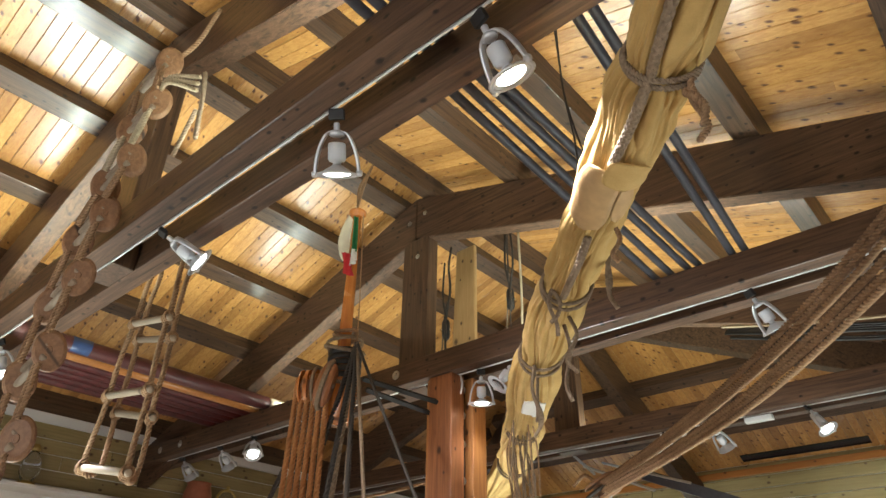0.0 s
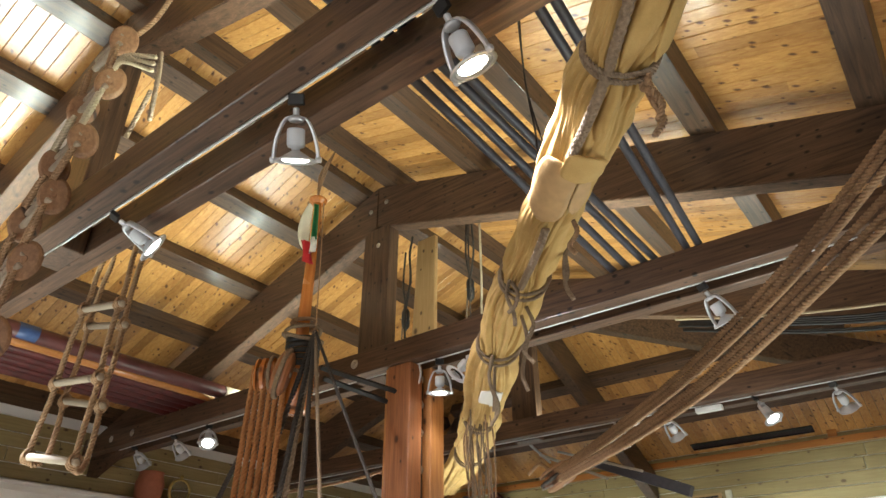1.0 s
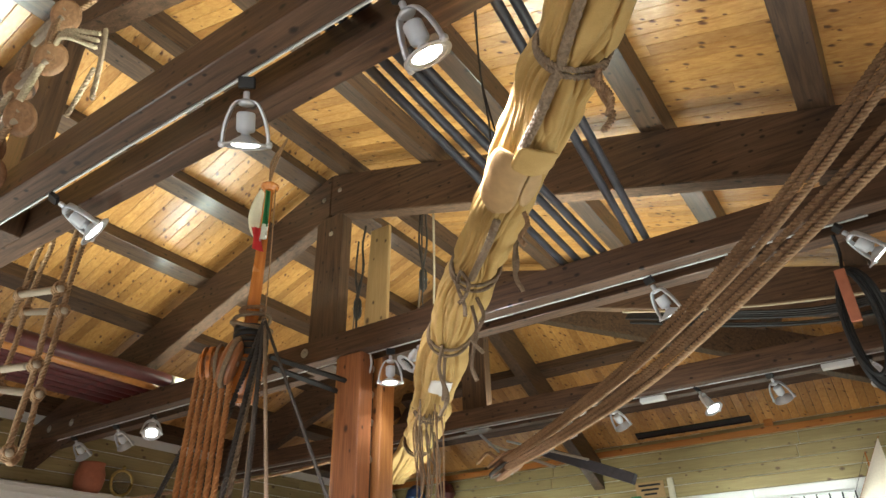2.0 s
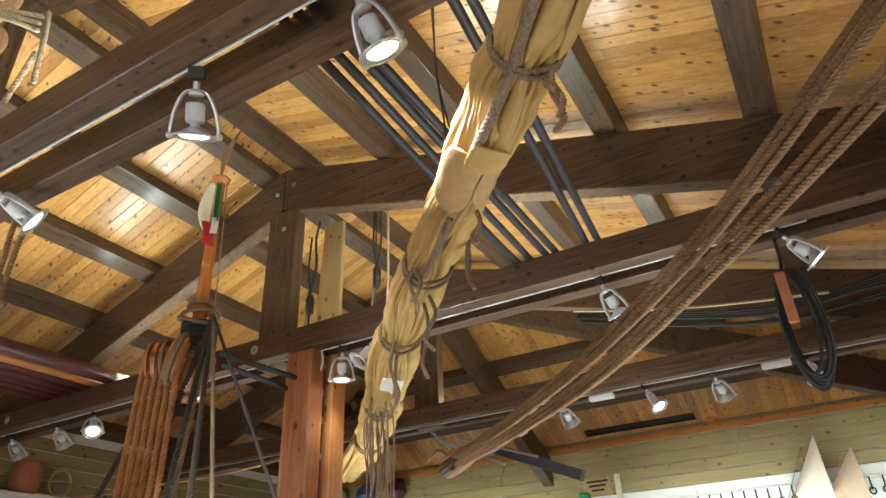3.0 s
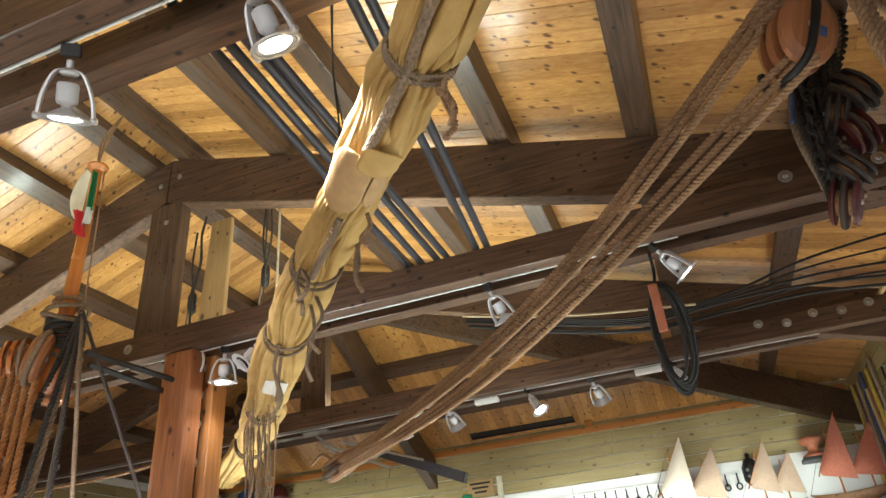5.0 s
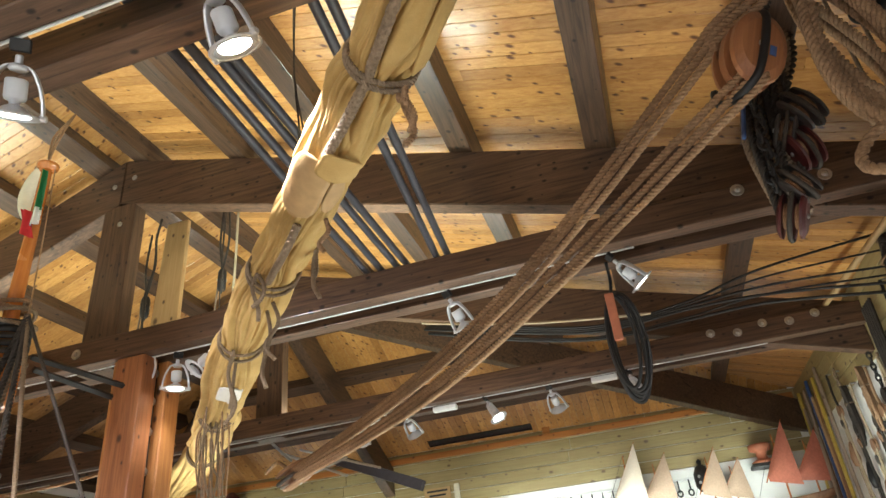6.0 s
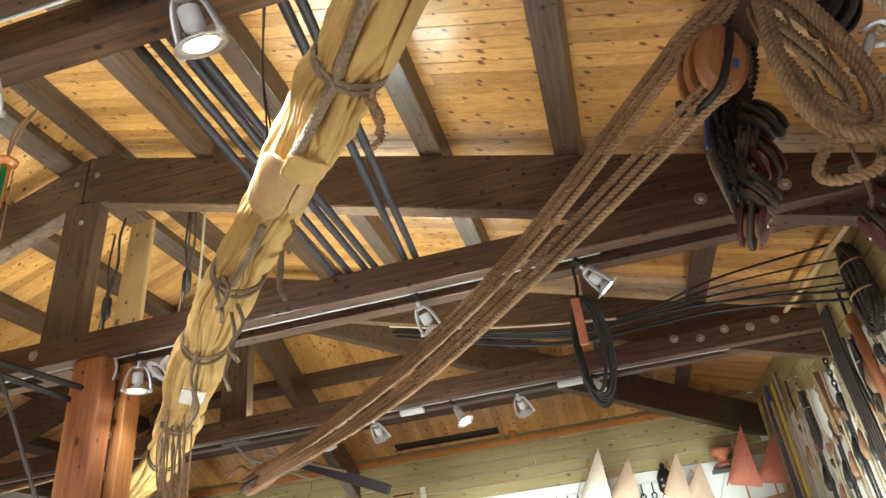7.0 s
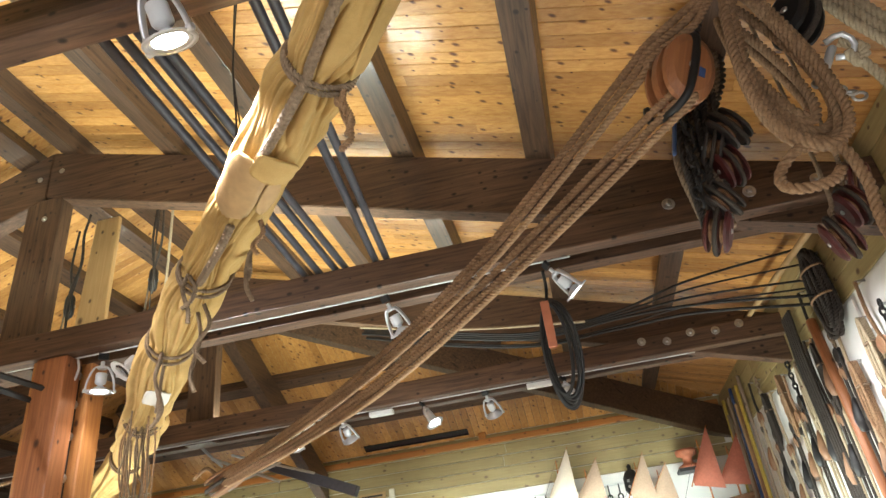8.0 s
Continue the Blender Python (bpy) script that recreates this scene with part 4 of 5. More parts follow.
# the fivefold tackle beside the mast
block_thing("triple_block", "orange wooden block with four sheaves holding a rope tackle", Matrix.Translation(up(-3.48, 2.66, 1.53)) @ Euler((0, 0, radians(30))).to_matrix().to_4x4(), 0.23, 0.14, 4, MASTWOOD, strop=GREY_ROPE)
block_thing("mast_block", "brown wooden block bound with rope against the mast", Matrix.Translation(up(-3.34, 2.63, 1.5)) @ Euler((0, radians(14), radians(40))).to_matrix().to_4x4(), 0.3, 0.15, 1, BLOCKWOOD, strop=GREY_ROPE)
for k in range(6):
    x = -3.60 + 0.05 * k
    a, b = up(x, 2.6 + 0.012 * k, 1.6), up(x - 0.05 + 0.012 * k, 2.6 + 0.01 * k, 0.0)
    rope("tackle_rope", [a, a.lerp(b, 0.33), a.lerp(b, 0.66), b], 0.019, ORANGE_ROPE, "bright manila fall of the mast tackle", None, True, "rope", "falls of the mast tackle")

# ---- plank, small blocks and lines behind the middle truss ----
bm = bmesh.new()
box_into(bm, (-0.13, -0.02, 0), (0.13, 0.02, 1.25), None, 0.012)
for v in bm.verts:
    if v.co.z > 1.1:
        v.co.x *= 0.8
tagged(part("plank", bm, PALE, m=Matrix.Translation(up(-3.27, 3.98, 1.92)) @ Euler((radians(-2), 0, 0)).to_matrix().to_4x4()), "raw pine plank leaning upright on the tie beam", "plank")
rope("plank_rope", [up(-3.39, 3.95, 3.2), up(-3.42, 3.95, 3.0), up(-3.4, 3.95, 2.75), up(-3.46, 3.95, 2.5), up(-3.45, 3.95, 2.2)], 0.01, TAR, "dark rope hanging down along the plank", None, False)
for x, y, z, zt in ((-2.79, 4.0, 2.49, 3.2), (-3.49, 4.0, 2.42, 3.1)):
    block_thing("small_block", "small dark wooden block hanging on a tarred line", Matrix.Translation(up(x, y, z)) @ Euler((0, 0, 0.6)).to_matrix().to_4x4(), 0.19, 0.11, 1, BLACK, "small blocks on lines", strop=TAR)
    for dx in (-0.02, 0.02):
        rope("block_line", [up(x, y, z + 0.1), up(x + dx * 2, y, z + 0.35), up(x + dx * 1.2, y, zt)], 0.009, TAR, "dark line that carries a small block", None, False, "rope", "lines of the small blocks")
    rope("block_fall", [up(x - 0.03, y, z), up(x - 0.05, y, z - 0.3), up(x - 0.06, y, 1.95)], 0.007, GREY_ROPE, "thin fall below a small block", None, False, "rope", "falls of the small blocks")
rope("block_fall", [up(-2.68, 4.0, 3.1), up(-2.68, 4.0, 2.5), up(-2.7, 4.0, 1.95)], 0.01, PALE_ROPE, "pale line hanging from the roof", None, False)

# ---- wooden parrel discs hanging from the near truss ----
parrel = thing("parrel", "hanging string of paired wooden parrel discs joined by pegs and ropes", "parrel")
discs = [up(-2.75, 0.90, 2.66), up(-2.74, 0.90, 2.36), up(-2.84, 0.90, 2.05), up(-2.96, 0.90, 1.78), up(-3.03, 0.90, 1.46), up(-3.085, 0.90, 1.11), up(-3.105, 0.90, 0.73), up(-3.1, 0.9, 0.38)]
for i, c in enumerate(discs):
    off = Vector((-0.15, -0.03, -0.11))
    for k, cc in enumerate((c, c + off)):
        if k and i == 0:
            continue
        part("disc", spun([(0, -0.022), (0.014, -0.022), (0.016, -0.018), (0.066, -0.018), (0.078, -0.012), (0.083, -0.004), (0.076, 0.0), (0.083, 0.004), (0.078, 0.012), (0.066, 0.018), (0.016, 0.018), (0.014, 0.022), (0, 0.022)], 22), DISC, parrel, "worn brown wooden disc", Matrix.Translation(cc) @ Euler((radians(100), radians(12 * math.sin(i * 2.1)), radians(62 + 8 * math.sin(i * 3)))).to_matrix().to_4x4() @ Matrix.Diagonal((0.82, 1.15, 1, 1)))
    for k in (-1, 1):
        d = Vector((0, 0, 0.028 * k))
        part("peg", rod_bm(c + d + Vector((0.01, -0.015, 0)), c + off + d + Vector((-0.01, -0.01, 0)), 0.016), PEG, parrel, "pale worn peg", smooth=True)
    if i:
        for side in (Vector((0, 0, 0)), Vector((-0.15, -0.03, -0.11))):
            for k in (-1, 1):
                a, b = discs[i - 1] + side + Vector((0.018 * k, -0.03, -0.07)), c + side + Vector((0.018 * k, -0.03, 0.07))
                part("lanyard", rope_bm([a, a.lerp(b, 0.5) + Vector((0.008 * k, 0, 0)), b], 0.0125, True), HEMP if i != 2 else PALE_ROPE, parrel, "hemp lanyard between the discs", smooth=True)
for k in range(3):
    w = 0.045 * k
    part("lashing", rope_bm([up(-2.76, 0.9, 2.42 + w * 0.3), up(-2.62, 0.88, 2.45 - w * 0.4), up(-2.48, 0.97, 2.43 - w)], 0.012, True), PALE_ROPE, parrel, "rope lashing to the truss", smooth=True)
part("lanyard", rope_bm([up(-2.74, 0.93, 2.7), up(-2.66, 0.98, 2.83), Vector((-2.6, 1.02, roof_z(-2.6) - 0.2))], 0.014, True), HEMP, parrel, smooth=True)
for a, b in (((-2.46, 0.98, 2.45), (-2.40, 0.99, 2.0)), ((-2.45, 0.98, 2.2), (-2.6, 0.99, 2.0))):
    part("loose_end", rope_bm([up(*a), up((a[0] + b[0]) / 2 + 0.02, 0.98, (a[2] + b[2]) / 2), up(*b)], 0.012, True), GREY_ROPE, parrel, smooth=True)

# ---- rope ladder behind the near truss ----
ladder = thing("rope_ladder", "hanging rope ladder with worn wooden rungs", "ladder")
FRONT_ROPES = ((up(-4.05, 1.62, 2.02), up(-4.255, 1.62, 0.915)), (up(-3.615, 1.62, 2.0), up(-3.655, 1.62, 0.80)))
BACK_ROPES = ((up(-4.225, 1.74, 2.04), up(-4.30, 1.74, 0.95)), (up(-3.765, 1.74, 2.02), up(-3.79, 1.74, 0.84)))
RUNG_AT = (((FRONT_ROPES, 0.20, 0.25), (FRONT_ROPES, 0.62, 0.62), (FRONT_ROPES, 1.0, 1.0)), ((BACK_ROPES, 0.25, 0.315), (BACK_ROPES, 0.70, 0.735)))
for ropes in RUNG_AT:
    for pair, fa, fb in ropes:
        a, b = pair[0][0].lerp(pair[0][1], fa), pair[1][0].lerp(pair[1][1], fb)
        d = (b - a).normalized() * 0.028
        rod("rung", a - d, b + d, 0.022, PEG, ladder, "grey worn wooden rung")
        for p in (a, b):
            for k in range(3):
                loop = [p + Vector((0.011 * (k - 1), 0.032 * math.cos(w), 0.032 * math.sin(w) + 0.008 * (k - 1))) for w in (2 * math.pi * j / 8 for j in range(9))]
                part("seizing", rope_bm(loop, 0.008, False), HEMP, ladder, smooth=True)
for f, b in zip(FRONT_ROPES, BACK_ROPES):
    over_f, over_b = f[0] + (f[0] - f[1]) * 0.25, b[0] + (b[0] - b[1]) * 0.25
    sway = Vector((0.006, 0.004, 0))
    way = [Vector((over_f.x, 1.345, TIE_TOP - 0.03)), Vector((over_f.x, 1.5, over_f.z - 0.03)), over_f]
    way += [f[0].lerp(f[1], k / 6) + sway * math.sin(k * 1.9) for k in range(6)]
    way += [f[1], f[1].lerp(b[1], 0.5) - Vector((0, 0, 0.05)), b[1]] + [b[1].lerp(b[0], k / 6) + sway * math.sin(k * 2.3) for k in range(1, 6)] + [b[0], over_b]
    way += [Vector((over_b.x + 0.02, 1.5, over_b.z - 0.03)), Vector((over_b.x + 0.03, 1.345, TIE_TOP - 0.03))]
    part("side_rope", rope_bm(way, 0.017, True), HEMP, ladder, "thick side rope", smooth=True)

# ---- the great tackle with its laid ropes ----
def set_block(at, long_axis, face):
    """A block's pose from its place, its long axis and the way its cheek faces."""
    z = Vector(long_axis).normalized()
    x = Vector(face)
    x = (x - z * x.dot(z)).normalized()
    m = Matrix((x, z.cross(x), z)).transposed().to_4x4()
    m.translation = at
    return m


big = block_thing("great_block", "large polished wooden block with a dark iron strop", set_block(up(0.70, 2.0, 1.59), (0.36, -0.05, 0.9), (0.42, -0.85, -0.25)), 0.285, 0.205, 2, BLOCKWOOD)
part("label", beam_bm((0.0, -0.012, -0.02), (0.004, 0.012, 0.018), 0), BLUE, big, "small blue paper label", Matrix.Translation((0.0795, 0.037, -0.015)))
part("iron_strop", rope_bm([(0.02, 0.0, 0.165), (0.068, 0.0, 0.135), (0.088, 0.0, 0.065), (0.088, 0.0, -0.03), (0.08, -0.005, -0.115), (0.045, -0.02, -0.165), (-0.02, -0.03, -0.18), (-0.085, -0.04, -0.16), (-0.11, -0.05, -0.1)], 0.0155, False, steps=60), BLACK, big, "dark iron strop over the cheek", smooth=True)
low_end = up(-2.2, 4.1, 0.95)
for i in range(6):
    k = i % 3
    if i < 3:
        a, sags = up(0.49 + 0.022 * k, 2.075 - 0.008 * k, 1.68 - 0.03 * k), (0.155, 0.185, 0.11)
        start = [up(0.86, 1.9, 1.86 - 0.02 * k), up(0.75 + 0.012 * k, 1.92, 1.80 - 0.035 * k), up(0.62, 1.985, 1.755 - 0.033 * k)]
    else:
        a, sags = up(0.585 + 0.026 * k, 2.0 - 0.008 * k, 1.475 - 0.032 * k), (0.105, 0.155, 0.105)
        start = [up(0.70, 1.98, 1.52 - 0.02 * k)]
    b = low_end + Vector((0.045 * k, -0.02 - 0.03 * k, -0.012 * k - (0.03 if i > 2 else -0.02)))
    rope("tackle_rope", start + [a] + [a.lerp(b, f) - Vector((0, 0, d + 0.004 * math.sin(3.1 * i + 9 * f))) for f, d in zip((0.25, 0.5, 0.75), sags)] + [b], 0.0148, HEMP, "thick laid hemp rope of the great tackle", None, True, "rope", "ropes of the great tackle")
block_thing("lower_block", "dark wooden block at the foot of the great tackle", Matrix.Translation(low_end + Vector((0.0, 0.03, 0))) @ Euler((0, radians(60), radians(35))).to_matrix().to_4x4(), 0.24, 0.17, 2, DISC, strop=TAR)
rope("block_tail", [low_end, low_end + Vector((-0.12, 0.1, 0.08)), low_end + Vector((-0.22, 0.16, 0.13)), low_end + Vector((-0.33, 0.2, 0.08))], 0.013, HEMP, "knotted tail of the lower block", None, True)
rope("block_sling", [up(0.80, 2.0, 1.76), up(0.86, 2.02, 1.9), up(0.9, 2.05, 2.2), Vector((0.92, 2.05, roof_z(0.92)))], 0.018, TAR, "dark sling that carries the great block", None, True)

# ---- hanging coils of thick rope ----
coil = thing("rope_coil", "heavy coil of thick brown laid rope hanging in loops", "rope coil")
# depth, foot of the loop across and up, half its width
for y, fx, fz, hw in ((2.02, 1.085, 1.205, 0.135), (2.08, 1.095, 1.265, 0.11), (2.14, 1.105, 1.35, 0.07), (1.98, 1.06, 1.165, 0.15), (2.11, 1.11, 1.30, 0.09), (2.05, 1.075, 1.235, 0.12), (2.0, 1.05, 1.185, 0.14), (2.17, 1.12, 1.40, 0.055)):
    way = []
    for j in range(15):
        u = 2 * math.pi * (0.04 + 0.92 * j / 14)
        down = ((1 - math.cos(u)) / 2) ** 0.9
        way.append(up(1.0 + (fx - 1.0) * down - 1.25 * hw * math.sin(u) * (0.35 + 0.65 * down) + 0.02 * math.sin(5 * hw + 40 * y), y + 0.035 * math.sin(u + 30 * y), 1.99 + (fz - 1.99) * down))
    part("loop", rope_bm(way, 0.0185, True), HEMP, coil, smooth=True)
part("loop", rope_bm([up(0.975 + 0.095 * math.cos(w) + 0.03 * math.sin(w), 1.99 + 0.02 * math.cos(2 * w), 1.105 + 0.08 * math.sin(w)) for w in (0.5 + 5.6 * j / 12 for j in range(13))], 0.0185, True), HEMP, coil, smooth=True)
part("loose_end", rope_bm([up(0.98, 2.0, 1.19), up(1.07, 1.98, 1.16), up(1.10, 1.98, 1.02), up(1.085, 1.98, 0.86), up(1.10, 1.98, 0.6)], 0.0185, True), HEMP, coil, smooth=True)
part("hanger", rope_bm([up(0.99, 2.06, 1.95), up(0.99, 2.06, 2.07), Vector((0.99, 2.06, roof_z(0.99)))], 0.03, True), HEMP, coil, smooth=True)
for k in range(3):
    A = up(1.33 + 0.05 * k, 2.16, 2.0)
    rope("pale_rope", [Vector((A.x - 0.05, A.y, roof_z(A.x) + 0.02)), A, A + Vector((0.08, 0, -0.2)), A + Vector((0.22, 0.02, -0.45)), A + Vector((0.34, 0.05, -0.9))], 0.02, PALE_ROPE, "thick pale manila rope hanging from the roof", None, True, "rope", "pale ropes by the coil")
block_thing("black_block", "black tarred wooden block hanging by the coil", Matrix.Translation(up(1.235, 2.16, 1.86)) @ Euler((0.2, 0.3, 0.8)).to_matrix().to_4x4(), 0.25, 0.17, 2, BLACK, strop=TAR)
rope("block_sling", [up(1.235, 2.16, 1.97), Vector((1.24, 2.17, roof_z(1.24)))], 0.014, TAR, "dark sling of the black block", None, True)
sh = thing("shackle", "bright steel shackle and pin tied to a spliced rope", "shackle")
part("pin", rod_bm(up(1.27, 2.1, 1.64), up(1.17, 2.08, 1.49), 0.016), CHROME, sh, smooth=True)
part("bow", rope_bm([up(1.25, 2.09, 1.66), up(1.30, 2.07, 1.67), up(1.335, 2.08, 1.63), up(1.32, 2.1, 1.59), up(1.27, 2.11, 1.6)], 0.012, False), CHROME, sh, smooth=True)
for k in range(5):
    c = up(1.16 + 0.025 * k, 2.08, 1.48 - 0.022 * k)
    part("chain_link", rope_bm([c + Vector((0.022 * math.cos(w), 0.012 * math.sin(w) * (k % 2), 0.016 * math.sin(w))) for w in (2 * math.pi * j / 10 for j in range(11))], 0.006, False, steps=20), STEEL, sh, smooth=True)
rope("spliced_rope", [up(1.30, 2.1, 1.66), up(1.36, 2.09, 1.6), up(1.33, 2.1, 1.55), up(1.31, 2.1, 1.6), up(1.36, 2.1, 1.5), up(1.40, 2.12, 1.38), up(1.43, 2.13, 1.2)], 0.019, PALE_ROPE, "pale spliced rope through the shackle", None, True)

# dark bundle with red blocks
bundle = thing("chain_bundle", "hanging bundle of dark tarred ropes and rusty chain", "rope bundle")
for k in range(15):
    a = up(0.86 + 0.018 * k, 2.58 + 0.035 * (k % 3), 2.3)
    b = up(0.77 + 0.011 * k, 2.60 + 0.03 * (k % 3), 1.27 + 0.07 * (k % 5))
    part("strand", rope_bm([a, a.lerp(b, 0.3) + Vector((0.03 * math.sin(k), 0, 0)), a.lerp(b, 0.65) + Vector((-0.03 * math.sin(k * 2) - 0.02, 0, 0)), b], 0.017 + 0.004 * (k % 3), True), GREY_ROPE if k % 3 == 1 else TAR, bundle, smooth=True)
for k in range(20):
    c = up(0.86 - 0.0045 * k + 0.012 * math.sin(k * 1.3), 2.52, 2.12 - 0.04 * k)
    ax = k % 2
    part("chain_link", rope_bm([c + Vector((0.018 * math.cos(w) * (1 - ax), 0.018 * math.cos(w) * ax, 0.03 * math.sin(w))) for w in (2 * math.pi * j / 10 for j in range(11))], 0.007, False, steps=20), BLACK, bundle, smooth=True)
part("blue_line", rope_bm([up(0.85, 2.55, 2.1), up(0.80, 2.54, 1.86), up(0.735, 2.54, 1.62)], 0.009, False), BLUE, bundle, "blue cord beside the chain", smooth=True)
part("hanger", rope_bm([up(1.0, 2.62, 2.25), Vector((1.0, 2.62, roof_z(1.0)))], 0.035, True), TAR, bundle, smooth=True)
for x, y, z, ln, e in ((0.805, 2.58, 1.24, 0.18, (0.2, 0.4, 0.4)), (0.945, 2.58, 1.53, 0.18, (0.1, -0.3, 0.9)), (0.86, 2.55, 1.36, 0.17, (0.0, -0.5, 0.2)), (0.99, 2.55, 1.70, 0.19, (0.1, -0.5, 0.4)), (0.9, 2.56, 1.62, 0.15, (0.2, 0.4, 0.9)), (1.242, 2.6, 1.115, 0.18, (0.1, -0.3, 0.3)), (1.333, 2.6, 1.24, 0.17, (0.1, -0.4, 0.8)), (1.50, 2.8, 1.45, 0.16, (0.1, 0.2, 0.6))):
    dark = z in (1.36, 1.70, 1.62)
    block_thing("red_block" if not dark else "dark_block", "small double block with worn red paint and bare sheaves" if not dark else "small dark weathered double block", Matrix.Translation(up(x, y, z)) @ Euler((e[0], e[1], e[2] * 0.5 - 0.5)).to_matrix().to_4x4(), ln, ln * 0.72, 2, RED if not dark else DARKWOOD, "small hanging blocks", strop=TAR)
    if x > 1.1:
        rope("block_line", [up(x - 0.05, y - 0.02, z + ln * 0.1), up(x + 0.05, y + 0.02, z + ln * 0.15), up(x, y, z + ln * 0.6), up(x + 0.02, y - 0.02, z + 0.25), Vector((x + 0.02, y - 0.05, roof_z(x + 0.02) + 0.16))], 0.01, GREY_ROPE, "weathered line that carries a red block", None, True, "rope", "lines of the red blocks")

# ---- hose coil and cables by the middle truss ----
hose = thing("hose_coil", "black rubber hose hanging in a long coil from the beam", "hose coil")
for k in range(6):
    c = up(0.07 + 0.008 * k, 3.70 + 0.02 * k, 1.27)
    w0, h0 = 0.075 + 0.010 * (k % 3), 0.27 + 0.012 * k
    part("loop", rope_bm([c + Vector((w0 * math.cos(w) + 0.02 * math.sin(k), 0.01 * math.sin(3 * w), h0 * math.sin(w))) for w in (2 * math.pi * j / 16 for j in range(17))], 0.0105, False, steps=70), RUBBER, hose, smooth=True)
part("handle", beam_bm((-0.025, -0.015, -0.14), (0.025, 0.015, 0.14), 0.006), TERRACOTTA, hose, "rust red wooden toggle", Matrix.Translation(up(0.053, 3.6, 1.38)))
part("strap", rope_bm([up(0.055, 3.60, 1.47), up(0.08, 3.66, 1.62), up(0.08, 3.62, 1.728)], 0.01, False), RUBBER, hose, smooth=True)
for k, (mt, r) in enumerate(((RUBBER, 0.010), (RUBBER, 0.008), (RUBBER, 0.007), (RUBBER, 0.009), (RUBBER, 0.011), (RUBBER, 0.007))):
    o = Vector((0, 0.04 * k, 0.03 * (k % 4)))
    ctrl = [up(-1.36, 4.6, 1.98) + o * 0.6, up(-0.67, 4.6, 1.80) + o, up(-0.06, 4.6, 1.68) + o, up(0.56, 4.6, 1.71) + o * 1.3, up(1.1, 4.6, 1.70 + 0.05 * (k % 4)) + o, up(1.9, 4.6, 1.60 + 0.11 * (k % 4)) + o]
    rope("cable", ctrl, r, mt, "slack cable slung under the roof" if mt is RUBBER else "pale slack cable slung under the roof", None, False, "cable", "cables under the roof")
rod("bamboo_pole", up(1.69, 5.75, 1.927), up(1.90, 3.5, 1.927), 0.022, LEATHER, None, "pale bamboo pole laid over the tie beams", "pole")

for k in range(3):
    o = Vector((0, 0.05 * k, 0.02 * k))
    rope("cable_end", [up(-1.35, 4.52, 2.0) + o, up(-0.8, 4.52, 1.87) + o, up(-0.3, 4.52, 1.78) + o, up(0.3, 4.56, 1.72) + o], 0.009, PALE_ROPE, "pale cable end slung under the roof", None, False, "cable", "cables under the roof")
# ---- iron arm under the far truss ----
arm = thing("lattice_bracket", "grey iron lattice bracket bolted below the far tie beam", "bracket")
part("bar", rod_bm(up(-3.62, 6.4, 1.72), up(-2.87, 6.4, 1.38), 0.018, sides=6), STEEL, arm)
part("bar", rod_bm(up(-3.4, 6.4, 1.72), up(-2.5, 6.4, 1.40), 0.014, sides=6), STEEL, arm)
part("bar", rod_bm(up(-3.62, 6.4, 1.36), up(-2.86, 6.4, 1.56), 0.014, sides=6), STEEL, arm)
part("beam", beam_bm((-0.5, -0.05, -0.05), (0.5, 0.05, 0.05), 0.006), POLE, arm, "dark grey box bar", Matrix.Translation(up(-2.55, 6.45, 1.37)) @ Matrix.Rotation(radians(23), 4, "Y"))
part("hanger", rod_bm(up(-3.5, 6.4, 1.62), up(-3.5, 6.0, 1.73), 0.014, sides=6), STEEL, arm)

# ---- right wall: hung gear ----
WX = RIGHT - 0.03
for y0, y1, z1 in ((2.0, 4.2, 1.46), (4.35, 5.45, 1.46), (5.6, 6.9, 1.44)):
    bm = beam_bm((RIGHT - 0.022, y0, EYE - 0.4), (RIGHT - 0.002, y1, EYE + z1 - 0.01), 0.003)
    tagged(part("panel", bm, WHITE), "white display board on the wall", "display board", "display boards")
coil2 = thing("tarred_coil", "coil of black tarred rope hanging on the wall", "rope coil")
for k in range(8):
    c = Vector((WX - 0.05 - 0.02 * (k % 3), 4.48 + 0.015 * k, EYE + 1.62))
    part("loop", rope_bm([c + Vector((0.012 * math.sin(2 * w + k), (0.075 + 0.008 * (k % 4)) * math.cos(w), (0.24 + 0.012 * k) * math.sin(w))) for w in (2 * math.pi * j / 14 for j in range(15))], 0.017, True), TAR, coil2, smooth=True)
for z in (1.75, 1.55):
    part("seizing", rope_bm([Vector((WX - 0.07 + 0.07 * math.cos(w), 4.53 + 0.13 * math.sin(w), EYE + z)) for w in (2 * math.pi * j / 12 for j in range(13))], 0.008, False), HEMP, coil2, smooth=True)
part("nail", rod_bm((RIGHT, 4.53, EYE + 1.88), (WX - 0.09, 4.53, EYE + 1.88), 0.01), STEEL, coil2)
rod("brown_spar", (WX - 0.06, 4.92, EYE + 1.55), (WX - 0.05, 4.83, EYE - 0.3), 0.034, COLUMN, None, "reddish brown wooden spar standing along the wall", "spar")


